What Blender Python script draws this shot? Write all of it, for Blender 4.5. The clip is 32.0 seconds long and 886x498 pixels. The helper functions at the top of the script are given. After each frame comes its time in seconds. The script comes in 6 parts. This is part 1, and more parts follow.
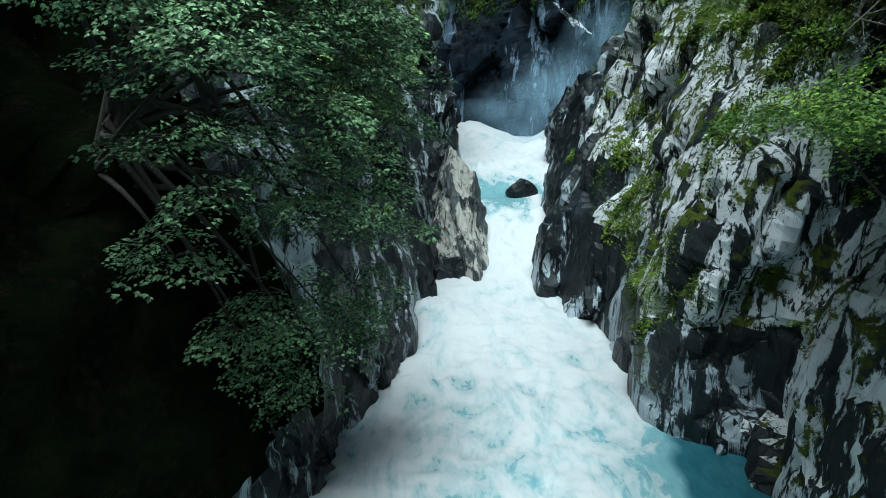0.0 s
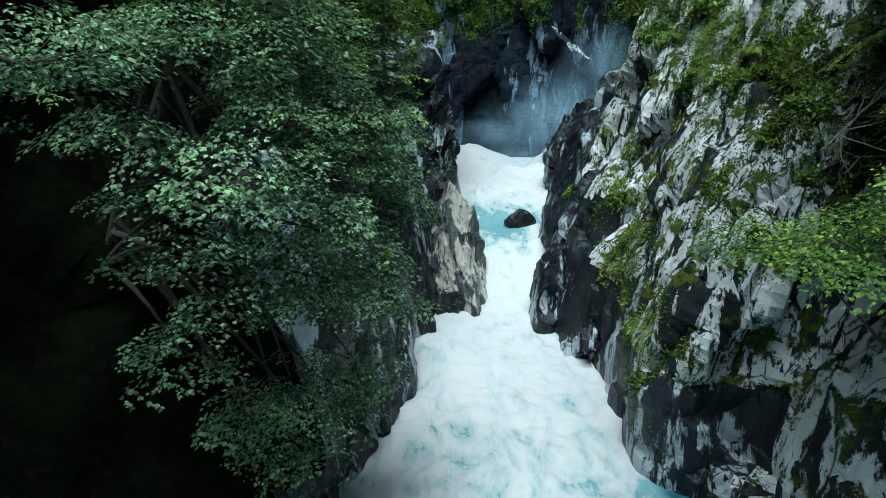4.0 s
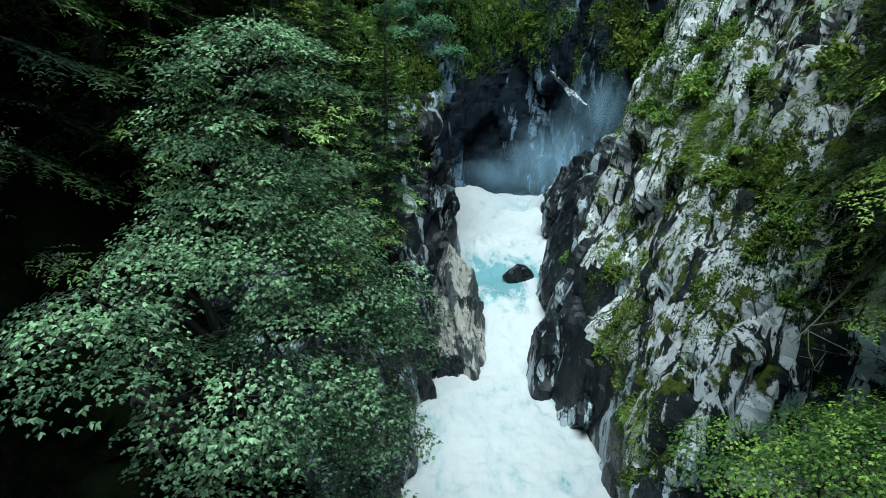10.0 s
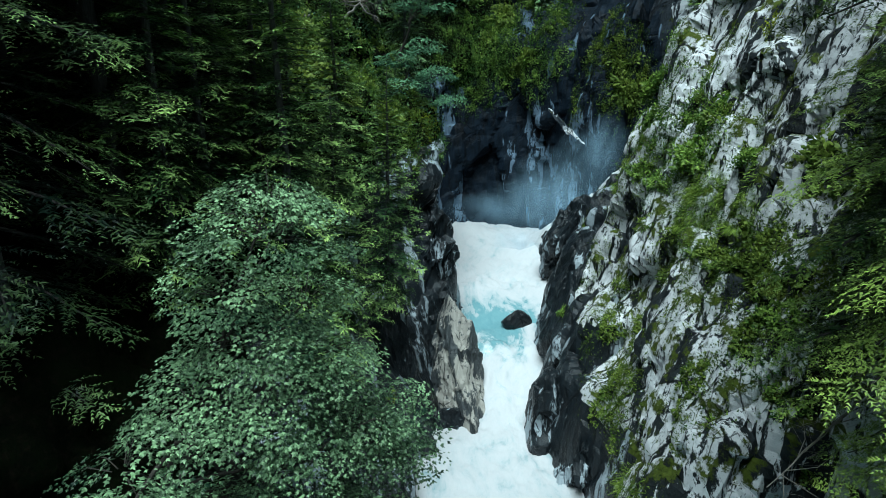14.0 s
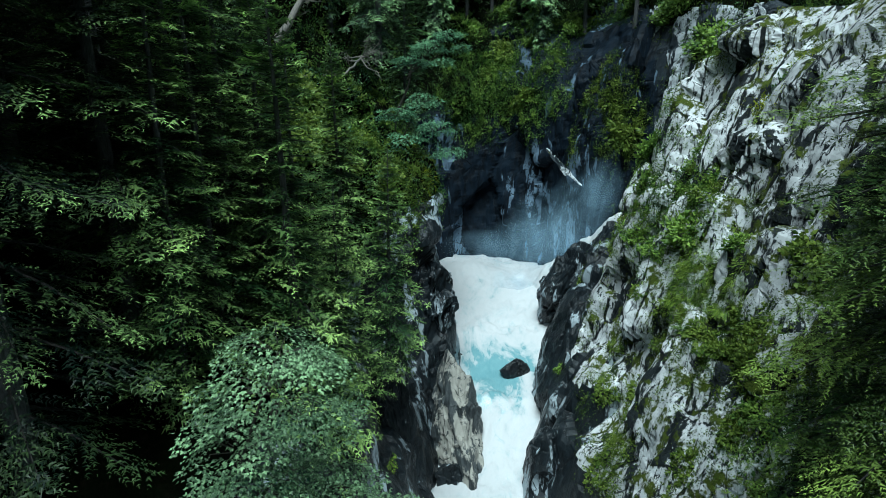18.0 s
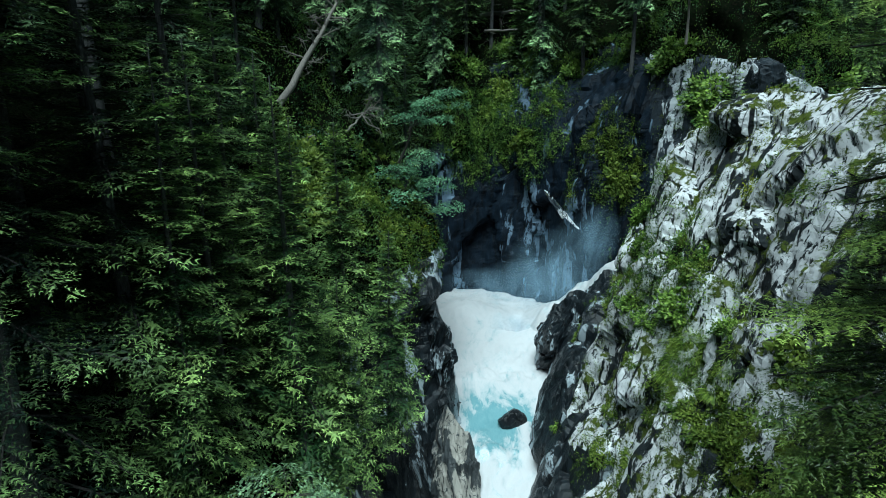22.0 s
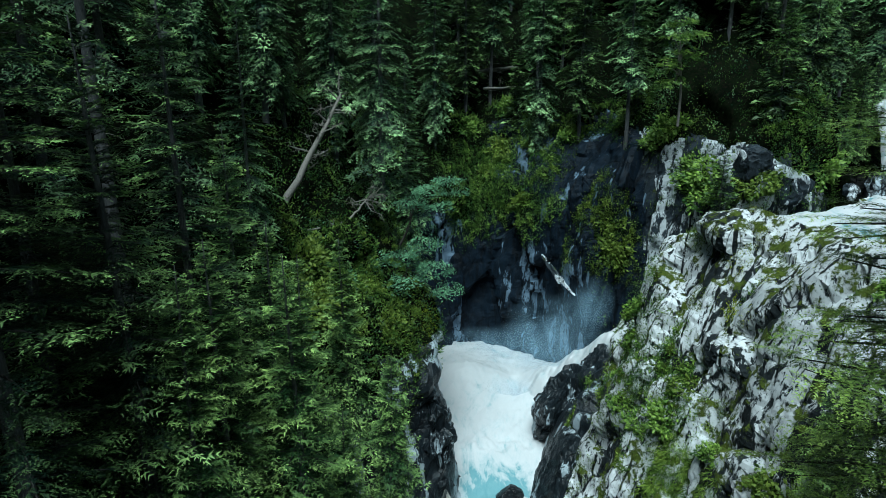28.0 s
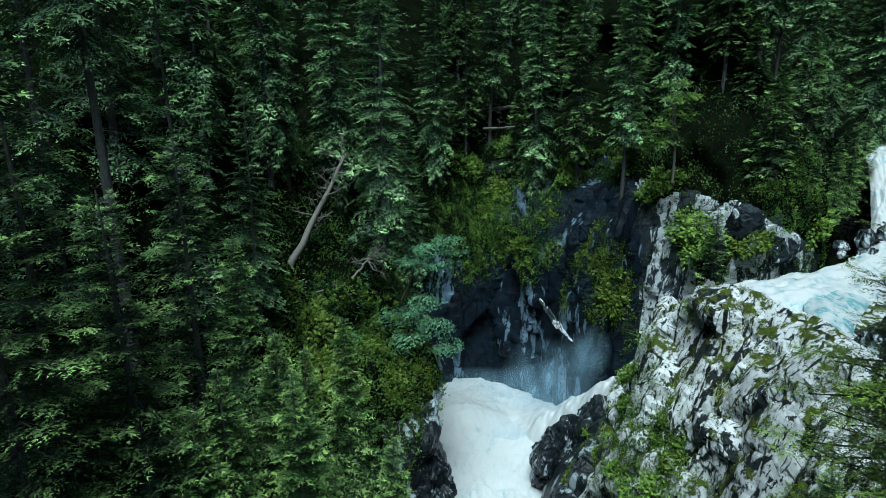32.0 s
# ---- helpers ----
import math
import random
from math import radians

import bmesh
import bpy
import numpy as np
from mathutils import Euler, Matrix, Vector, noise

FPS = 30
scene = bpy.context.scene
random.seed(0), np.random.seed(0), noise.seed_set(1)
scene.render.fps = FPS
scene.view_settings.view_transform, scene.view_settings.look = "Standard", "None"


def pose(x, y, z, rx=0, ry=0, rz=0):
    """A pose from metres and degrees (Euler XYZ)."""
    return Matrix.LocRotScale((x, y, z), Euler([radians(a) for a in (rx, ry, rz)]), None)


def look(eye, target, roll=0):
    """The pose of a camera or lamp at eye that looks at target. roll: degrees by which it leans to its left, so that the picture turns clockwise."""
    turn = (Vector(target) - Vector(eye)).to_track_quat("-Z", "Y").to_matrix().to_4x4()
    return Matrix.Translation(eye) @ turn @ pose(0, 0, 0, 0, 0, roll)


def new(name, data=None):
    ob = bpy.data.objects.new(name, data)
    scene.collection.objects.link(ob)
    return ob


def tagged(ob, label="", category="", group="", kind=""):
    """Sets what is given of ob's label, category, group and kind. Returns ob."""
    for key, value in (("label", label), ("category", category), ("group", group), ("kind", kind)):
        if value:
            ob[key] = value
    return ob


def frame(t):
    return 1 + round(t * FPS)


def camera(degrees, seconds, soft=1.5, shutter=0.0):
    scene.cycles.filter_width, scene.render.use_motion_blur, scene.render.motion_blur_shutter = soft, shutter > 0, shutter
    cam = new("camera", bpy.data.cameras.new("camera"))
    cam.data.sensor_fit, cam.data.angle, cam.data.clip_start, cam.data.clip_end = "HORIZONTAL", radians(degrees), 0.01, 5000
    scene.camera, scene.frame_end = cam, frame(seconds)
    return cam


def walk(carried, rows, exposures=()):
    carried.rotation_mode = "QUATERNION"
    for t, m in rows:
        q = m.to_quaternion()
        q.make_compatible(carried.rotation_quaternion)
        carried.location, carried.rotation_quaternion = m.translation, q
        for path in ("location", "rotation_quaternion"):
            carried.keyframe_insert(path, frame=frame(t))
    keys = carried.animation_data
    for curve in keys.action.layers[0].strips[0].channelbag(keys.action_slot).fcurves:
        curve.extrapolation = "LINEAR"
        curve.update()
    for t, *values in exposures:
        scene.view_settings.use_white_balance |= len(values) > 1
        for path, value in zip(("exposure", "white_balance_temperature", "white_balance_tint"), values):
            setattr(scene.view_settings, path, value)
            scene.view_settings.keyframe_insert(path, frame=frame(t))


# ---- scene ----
cam = camera(74.99, 32.0, soft=0.8)
METRES, EYE, TILT, LEAN, TURN = 30.0, 11.7, -14.73, 0.0, 0.0
# seconds, then the drone's place and turn, rising straight up out of the gorge
ROWS = [
    (0.0, 0.0000, 0.0000, 0.0000, 0.000, 0.000, -0.000),
    (0.5, 0.0001, -0.0025, 0.0088, -0.000, 0.024, 0.000),
    (1.0, 0.0003, -0.0049, 0.0176, -0.008, 0.024, 0.000),
    (1.5, 0.0004, -0.0070, 0.0258, -0.008, 0.032, 0.010),
    (2.0, 0.0006, -0.0092, 0.0345, -0.008, 0.032, 0.010),
    (2.5, 0.0008, -0.0112, 0.0428, -0.032, 0.040, -0.000),
    (3.0, 0.0012, -0.0135, 0.0517, -0.024, 0.032, -0.030),
    (3.5, 0.0015, -0.0157, 0.0606, -0.016, 0.040, -0.030),
    (5.5, 0.0024, -0.0248, 0.0975, 0.008, 0.080, 0.010),
    (6.0, 0.0021, -0.0275, 0.1078, -0.016, 0.096, 0.020),
    (6.5, 0.0022, -0.0303, 0.1183, -0.008, 0.080, -0.000),
    (7.0, 0.0023, -0.0333, 0.1292, -0.000, 0.080, 0.000),
    (7.5, 0.0020, -0.0360, 0.1401, -0.016, 0.072, 0.000),
    (8.0, 0.0018, -0.0390, 0.1519, -0.008, 0.064, -0.050),
    (8.5, 0.0016, -0.0422, 0.1638, -0.016, 0.080, -0.030),
    (9.0, 0.0015, -0.0451, 0.1758, -0.024, 0.080, -0.030),
    (9.5, 0.0014, -0.0486, 0.1896, -0.008, 0.080, -0.050),
    (10.0, 0.0013, -0.0519, 0.2027, -0.016, 0.080, -0.060),
    (10.5, 0.0012, -0.0556, 0.2169, -0.016, 0.088, -0.040),
    (11.0, 0.0007, -0.0593, 0.2313, -0.024, 0.104, -0.060),
    (11.5, 0.0003, -0.0628, 0.2451, -0.048, 0.128, -0.030),
    (12.0, 0.0004, -0.0669, 0.2605, -0.024, 0.112, -0.060),
    (12.5, 0.0006, -0.0709, 0.2743, -0.016, 0.128, -0.030),
    (13.0, 0.0006, -0.0749, 0.2887, -0.024, 0.144, -0.040),
    (13.5, 0.0008, -0.0789, 0.3039, -0.024, 0.144, -0.050),
    (14.0, 0.0012, -0.0827, 0.3185, -0.016, 0.161, -0.050),
    (14.5, 0.0014, -0.0867, 0.3346, -0.032, 0.161, -0.040),
    (16.5, 0.0030, -0.1028, 0.3980, 0.040, 0.193, -0.000),
    (17.0, 0.0031, -0.1069, 0.4145, 0.040, 0.201, -0.010),
    (17.5, 0.0031, -0.1109, 0.4303, 0.024, 0.217, 0.010),
    (18.0, 0.0035, -0.1152, 0.4476, 0.032, 0.225, 0.040),
    (18.5, 0.0035, -0.1192, 0.4647, 0.016, 0.233, 0.010),
    (19.0, 0.0035, -0.1237, 0.4811, 0.008, 0.225, -0.010),
    (19.5, 0.0038, -0.1279, 0.4987, 0.008, 0.233, 0.010),
    (20.0, 0.0041, -0.1324, 0.5156, 0.016, 0.241, 0.000),
    (20.5, 0.0045, -0.1372, 0.5335, 0.024, 0.241, 0.010),
    (21.0, 0.0047, -0.1419, 0.5512, 0.032, 0.257, -0.010),
    (21.5, 0.0046, -0.1466, 0.5681, 0.024, 0.265, -0.020),
    (22.0, 0.0055, -0.1515, 0.5866, 0.048, 0.281, -0.000),
    (22.5, 0.0063, -0.1557, 0.6041, 0.064, 0.289, -0.010),
    (23.0, 0.0068, -0.1608, 0.6228, 0.080, 0.289, -0.000),
    (23.5, 0.0066, -0.1659, 0.6414, 0.072, 0.305, 0.010),
    (24.0, 0.0063, -0.1702, 0.6597, 0.056, 0.297, 0.010),
    (24.5, 0.0060, -0.1751, 0.6793, 0.032, 0.297, 0.000),
    (25.0, 0.0057, -0.1801, 0.6981, 0.024, 0.289, -0.010),
    (25.5, 0.0057, -0.1854, 0.7179, 0.032, 0.281, -0.020),
    (27.5, 0.0082, -0.2077, 0.7929, 0.136, 0.313, 0.030),
    (28.0, 0.0074, -0.2130, 0.8129, 0.112, 0.305, 0.020),
    (28.5, 0.0072, -0.2191, 0.8333, 0.104, 0.313, 0.030),
    (29.0, 0.0072, -0.2244, 0.8530, 0.112, 0.313, 0.020),
    (29.5, 0.0066, -0.2298, 0.8749, 0.096, 0.305, 0.020),
    (30.0, 0.0068, -0.2356, 0.8952, 0.104, 0.289, 0.010),
    (30.5, 0.0064, -0.2410, 0.9164, 0.088, 0.289, 0.000),
    (31.0, 0.0062, -0.2465, 0.9375, 0.088, 0.289, 0.010),
    (31.5, 0.0067, -0.2519, 0.9570, 0.104, 0.297, 0.010),
    (32.0, 0.0061, -0.2571, 0.9781, 0.088, 0.289, 0.010),
]
walk(cam, [(t, pose(0, 0, EYE, TILT, LEAN, TURN) @ pose(METRES * x, METRES * y, METRES * z, 90 + pitch, roll, yaw)) for t, x, y, z, yaw, pitch, roll in ROWS],
     [(0.0, 1.31, 5500, -8.0), (14.0, 1.22, 5420, -9.5), (32.0, 1.12, 5330, -11.5)])

# ---- light: a bright overcast sky over a deep gorge ----
world = bpy.data.worlds.new("overcast_sky")
scene.world = world
world.use_nodes = True
wn, wl = world.node_tree.nodes, world.node_tree.links
sky = wn.new("ShaderNodeTexSky")
sky.sky_type, sky.sun_disc = "NISHITA", False
sky.sun_elevation, sky.sun_rotation = radians(69), radians(168)
sky.air_density, sky.dust_density, sky.ozone_density = 1.0, 2.0, 1.0
wn["Background"].inputs["Strength"].default_value = 0.012
wl.new(sky.outputs["Color"], wn["Background"].inputs["Color"])
sun = new("sun", bpy.data.lights.new("sun", "SUN"))
sun.data.energy, sun.data.angle, sun.data.color = 2.2, radians(32), (1.0, 0.98, 0.95)
sun.matrix_world = look((-2.0, -9, 24), (0, 0, 0))

# ---- materials ----


def material(name):
    m = bpy.data.materials.new(name)
    m.use_nodes = True
    nt = m.node_tree
    bsdf = nt.nodes["Principled BSDF"]

    def node(kind, **inputs):
        n = nt.nodes.new(kind)
        for key, value in inputs.items():
            slot = n.inputs[int(key[1:])] if key[0] == "i" and key[1:].isdigit() else n.inputs[key]
            if isinstance(value, bpy.types.NodeSocket):
                nt.links.new(value, slot)
            else:
                slot.default_value = value
        return n

    return m, bsdf, node, nt.links


def coords(node, scale=(1, 1, 1), turn=(0, 0, 0)):
    c = node("ShaderNodeTexCoord")
    return node("ShaderNodeMapping", Vector=c.outputs["Object"], Scale=scale, Rotation=turn).outputs["Vector"]


def fbm(node, vec, scale, detail=6.0, rough=0.55, warp=0.0):
    return node("ShaderNodeTexNoise", Vector=vec, Scale=scale, Detail=detail, Roughness=rough, Distortion=warp).outputs["Fac"]


def ramp(node, fac, *stops):
    n = node("ShaderNodeValToRGB", Fac=fac)
    e = n.color_ramp.elements
    while len(e) < len(stops):
        e.new(0.5)
    for el, (at, value) in zip(e, stops):
        el.position = at
        el.color = (value, value, value, 1) if isinstance(value, (int, float)) else (*value, 1)
    return n.outputs["Color"]


def mix(node, fac, a, b, mode="MIX"):
    n = node("ShaderNodeMixRGB", Fac=fac)
    n.blend_type = mode
    for i, v in ((1, a), (2, b)):
        if isinstance(v, bpy.types.NodeSocket):
            n.id_data.links.new(v, n.inputs[i])
        else:
            n.inputs[i].default_value = (*v, 1) if len(v) == 3 else v
    return n.outputs["Color"]


def maths(node, op, a, b=0.0, clamp=False):
    n = node("ShaderNodeMath", i0=a, i1=b)
    n.operation, n.use_clamp = op, clamp
    return n.outputs[0]


def rock_material(name, dark, mid, pale, patches, patch_scale, moss, rough, streak=(1, 1, 0.35), turn=(0, 0, 0), joint=0.8, sheen=0.3):
    """Weathered gneiss: slabs parted by joints, pale lichen on some of them with dark pits, cracks, moss on what faces up."""
    m, bsdf, node, link = material(name)
    v = coords(node)
    vs = coords(node, streak, turn)
    big, fine, grain = fbm(node, v, 0.22, 4), fbm(node, vs, 2.2, 9, 0.68, 0.3), fbm(node, v, 14.0, 5, 0.7)
    wobble = node("ShaderNodeTexNoise", Vector=vs, Scale=1.6, Detail=5.0, Roughness=0.6).outputs["Color"]
    bent = mix(node, 0.16, vs, wobble, "ADD")

    def joints(scale, width):
        edge = node("ShaderNodeTexVoronoi", Vector=bent, Scale=scale)
        edge.feature = "DISTANCE_TO_EDGE"
        cell = node("ShaderNodeTexVoronoi", Vector=bent, Scale=scale)
        tone = node("ShaderNodeSeparateColor", Color=cell.outputs["Color"]).outputs[0]
        gape = maths(node, "MULTIPLY", ramp(node, fbm(node, vs, 0.9, 6, 0.7), (0.44, 0.0), (0.68, 1.0)), width)
        return maths(node, "MULTIPLY", maths(node, "SUBTRACT", gape, edge.outputs["Distance"]), 40.0, True), tone

    gap_a, tone_a = joints(joint, 0.09)
    gap_b, tone_b = joints(joint * 2.7, 0.06)
    gaps = maths(node, "MAXIMUM", gap_a, maths(node, "MULTIPLY", gap_b, 0.75))
    base = mix(node, ramp(node, fine, (0.32, 0.0), (0.68, 1.0)), dark, mid)
    base = mix(node, ramp(node, big, (0.35, 0.0), (0.7, 0.55)), base, mid)
    pits = ramp(node, fbm(node, vs, 2.6, 10, 0.74, 0.2), (0.42, 0.0), (0.44, 1.0))
    lean = maths(node, "ADD", maths(node, "MULTIPLY", tone_a, 0.16), maths(node, "MULTIPLY", tone_b, 0.09))
    spread = maths(node, "ADD", fbm(node, vs, patch_scale, 9, 0.66, 0.2), maths(node, "SUBTRACT", lean, 0.125))
    body = ramp(node, spread, (patches, 0.0), (patches + 0.025, 1.0))
    zone = ramp(node, fbm(node, vs, 0.14, 3, 0.5), (0.38, 0.7), (0.48, 1.0))
    lichen = maths(node, "MULTIPLY", maths(node, "MULTIPLY", body, pits), zone)
    lichen = maths(node, "MULTIPLY", lichen, maths(node, "SUBTRACT", 1.0, gaps))
    tone = mix(node, grain, pale, tuple(c * 0.72 for c in pale))
    tone = mix(node, maths(node, "MULTIPLY", tone_b, 0.45), tone, tuple(c * 0.6 for c in pale))
    base = mix(node, lichen, base, tone)
    base = mix(node, maths(node, "MULTIPLY", gaps, 0.55), base, tuple(c * 0.4 for c in dark))
    up = node("ShaderNodeSeparateXYZ", i0=node("ShaderNodeNewGeometry").outputs["Normal"]).outputs["Z"]
    mossy = maths(node, "ADD", maths(node, "MULTIPLY", up, 0.09), fbm(node, v, 0.8, 10, 0.72))
    mossy = maths(node, "ADD", mossy, maths(node, "MULTIPLY", gaps, 0.03))
    mossy = ramp(node, mossy, (moss, 0.0), (moss + 0.05, 1.0))
    green = mix(node, fbm(node, v, 5.0, 6), (0.014, 0.024, 0.005), (0.11, 0.14, 0.018))
    base = mix(node, mossy, base, green)
    link.new(base, bsdf.inputs["Base Color"])
    bsdf.inputs["Specular IOR Level"].default_value = sheen
    rr = maths(node, "MULTIPLY_ADD", grain, 0.25)
    rr.node.inputs[2].default_value = rough
    link.new(maths(node, "ADD", rr, maths(node, "MULTIPLY", maths(node, "MAXIMUM", lichen, mossy), 0.3), True), bsdf.inputs["Roughness"])
    relief = maths(node, "ADD", maths(node, "MULTIPLY", fine, 1.0), maths(node, "MULTIPLY", grain, 0.3))
    relief = maths(node, "ADD", relief, maths(node, "MULTIPLY", tone_b, 0.5))
    relief = maths(node, "SUBTRACT", relief, maths(node, "MULTIPLY", gaps, 0.8))
    relief = maths(node, "ADD", relief, maths(node, "MULTIPLY", mossy, 0.4))
    link.new(node("ShaderNodeBump", Strength=0.8, Distance=0.12, Height=relief).outputs[0], bsdf.inputs["Normal"])
    return m


ROCK_PALE = rock_material("lichen_gneiss", (0.003, 0.005, 0.006), (0.022, 0.028, 0.031), (0.82, 0.84, 0.86), 0.408, 0.6, 0.572, 0.6, (1, 1, 0.30), (0.0, 0.5, 0.0), 0.5, 0.2)
# its pale blue patches paint in lichen and the bluish glints of wet rock
ROCK_DARK = rock_material("wet_dark_gneiss", (0.002, 0.003, 0.004), (0.015, 0.021, 0.026), (0.46, 0.53, 0.58), 0.56, 0.5, 0.85, 0.24, (1, 1, 0.22), (0.0, -0.3, 0.2), 0.6, 0.35)
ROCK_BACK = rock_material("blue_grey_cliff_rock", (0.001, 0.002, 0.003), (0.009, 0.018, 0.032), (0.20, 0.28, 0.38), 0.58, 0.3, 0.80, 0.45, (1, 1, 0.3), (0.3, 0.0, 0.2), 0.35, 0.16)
ROCK_STREAK = rock_material("white_streaked_rock", (0.004, 0.006, 0.008), (0.030, 0.042, 0.055), (0.72, 0.76, 0.80), 0.50, 0.35, 0.66, 0.5, (1, 1, 0.35), (0.2, 0.6, 0.0), 0.5, 0.25)
ROCK_TAN = rock_material("water_worn_tan_rock", (0.022, 0.026, 0.030), (0.085, 0.095, 0.098), (0.50, 0.48, 0.43), 0.45, 0.45, 1.2, 0.3, (1, 1, 0.4), (0.2, 0.3, 0.0), 0.35)
BOULDER = rock_material("black_wet_stone", (0.005, 0.006, 0.008), (0.014, 0.017, 0.02), (0.04, 0.045, 0.05), 0.62, 1.5, 1.3, 0.2)


def soil_material():
    m, bsdf, node, link = material("shade_dark_mossy_soil")
    v = coords(node)
    # near-black tones: forest shade is put into the soil's colour
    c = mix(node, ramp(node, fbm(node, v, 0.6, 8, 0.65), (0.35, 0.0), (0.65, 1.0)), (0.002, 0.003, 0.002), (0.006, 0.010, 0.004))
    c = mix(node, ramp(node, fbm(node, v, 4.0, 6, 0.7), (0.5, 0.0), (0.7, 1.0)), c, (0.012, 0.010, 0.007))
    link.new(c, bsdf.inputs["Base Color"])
    bsdf.inputs["Roughness"].default_value = 0.9
    bsdf.inputs["Specular IOR Level"].default_value = 0.0
    link.new(node("ShaderNodeBump", Strength=0.9, Distance=0.25, Height=fbm(node, v, 3.0, 8, 0.7)).outputs[0], bsdf.inputs["Normal"])
    return m


SOIL = soil_material()


def leaf_material(name, dull, fresh, gloss=0.45, through_light=0.25, vary=0.35):
    """Leaves: each one a little different, light passing through. One value carries lighter new growth and painted
    shade.
    """
    m, bsdf, node, link = material(name)
    young_shaded = node("ShaderNodeAttribute")
    young_shaded.attribute_name = "young_shaded"
    each = node("ShaderNodeNewGeometry").outputs["Random Per Island"]
    big = fbm(node, coords(node), 0.5, 3)
    f = maths(node, "ADD", maths(node, "MULTIPLY", young_shaded.outputs["Fac"], 0.75), maths(node, "MULTIPLY", each, vary))
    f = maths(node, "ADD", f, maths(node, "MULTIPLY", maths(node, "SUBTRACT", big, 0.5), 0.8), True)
    # low values go near black: crown shade is put into the colour
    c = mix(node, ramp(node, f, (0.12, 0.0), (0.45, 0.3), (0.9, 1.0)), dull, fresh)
    bsdf.inputs["Specular IOR Level"].default_value = 0.22
    link.new(c, bsdf.inputs["Base Color"])
    bsdf.inputs["Roughness"].default_value = gloss
    tr = node("ShaderNodeBsdfTranslucent", Color=c)
    ms = node("ShaderNodeMixShader", Fac=through_light)
    link.new(bsdf.outputs[0], ms.inputs[1])
    link.new(tr.outputs[0], ms.inputs[2])
    out = m.node_tree.nodes["Material Output"]
    link.new(ms.outputs[0], out.inputs["Surface"])
    return m


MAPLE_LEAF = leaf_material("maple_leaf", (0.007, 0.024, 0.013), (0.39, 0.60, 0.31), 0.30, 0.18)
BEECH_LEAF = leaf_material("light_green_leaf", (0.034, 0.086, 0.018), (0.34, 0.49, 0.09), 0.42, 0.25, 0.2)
TEAL_LEAF = leaf_material("grey_green_leaf", (0.024, 0.072, 0.040), (0.30, 0.56, 0.30), 0.45)
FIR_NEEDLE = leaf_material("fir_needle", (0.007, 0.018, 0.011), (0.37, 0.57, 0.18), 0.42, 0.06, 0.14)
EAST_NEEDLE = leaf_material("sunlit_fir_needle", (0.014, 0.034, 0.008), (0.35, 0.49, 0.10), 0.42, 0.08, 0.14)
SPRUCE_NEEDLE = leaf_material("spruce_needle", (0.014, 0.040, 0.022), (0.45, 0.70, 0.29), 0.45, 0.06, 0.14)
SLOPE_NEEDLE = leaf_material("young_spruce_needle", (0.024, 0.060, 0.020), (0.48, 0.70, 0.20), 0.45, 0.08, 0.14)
IVY_LEAF = leaf_material("cliff_herb_leaf", (0.042, 0.082, 0.012), (0.26, 0.34, 0.06), 0.5, 0.25, 0.2)
GRASS_BLADE = leaf_material("grass_blade", (0.05, 0.10, 0.012), (0.36, 0.48, 0.08), 0.5)
MOSS_TUFT = leaf_material("yellow_moss", (0.12, 0.16, 0.008), (0.42, 0.48, 0.02), 0.8, 0.1)


def bark_material(name, a, b):
    m, bsdf, node, link = material(name)
    c = mix(node, ramp(node, fbm(node, coords(node, (6, 6, 1.2)), 3.0, 6, 0.7), (0.3, 0.0), (0.7, 1.0)), a, b)
    link.new(c, bsdf.inputs["Base Color"])
    bsdf.inputs["Roughness"].default_value = 0.85
    link.new(node("ShaderNodeBump", Strength=0.8, Distance=0.03, Height=fbm(node, coords(node, (8, 8, 1.5)), 4.0, 6)).outputs[0], bsdf.inputs["Normal"])
    return m


BARK = bark_material("spruce_bark", (0.03, 0.03, 0.03), (0.12, 0.125, 0.13))
TWIG = bark_material("dark_twig_bark", (0.012, 0.011, 0.010), (0.04, 0.038, 0.034))
BARK_MAPLE = bark_material("maple_bark", (0.014, 0.013, 0.010), (0.055, 0.05, 0.04))
DEADWOOD = bark_material("bleached_deadwood", (0.09, 0.085, 0.075), (0.28, 0.26, 0.23))


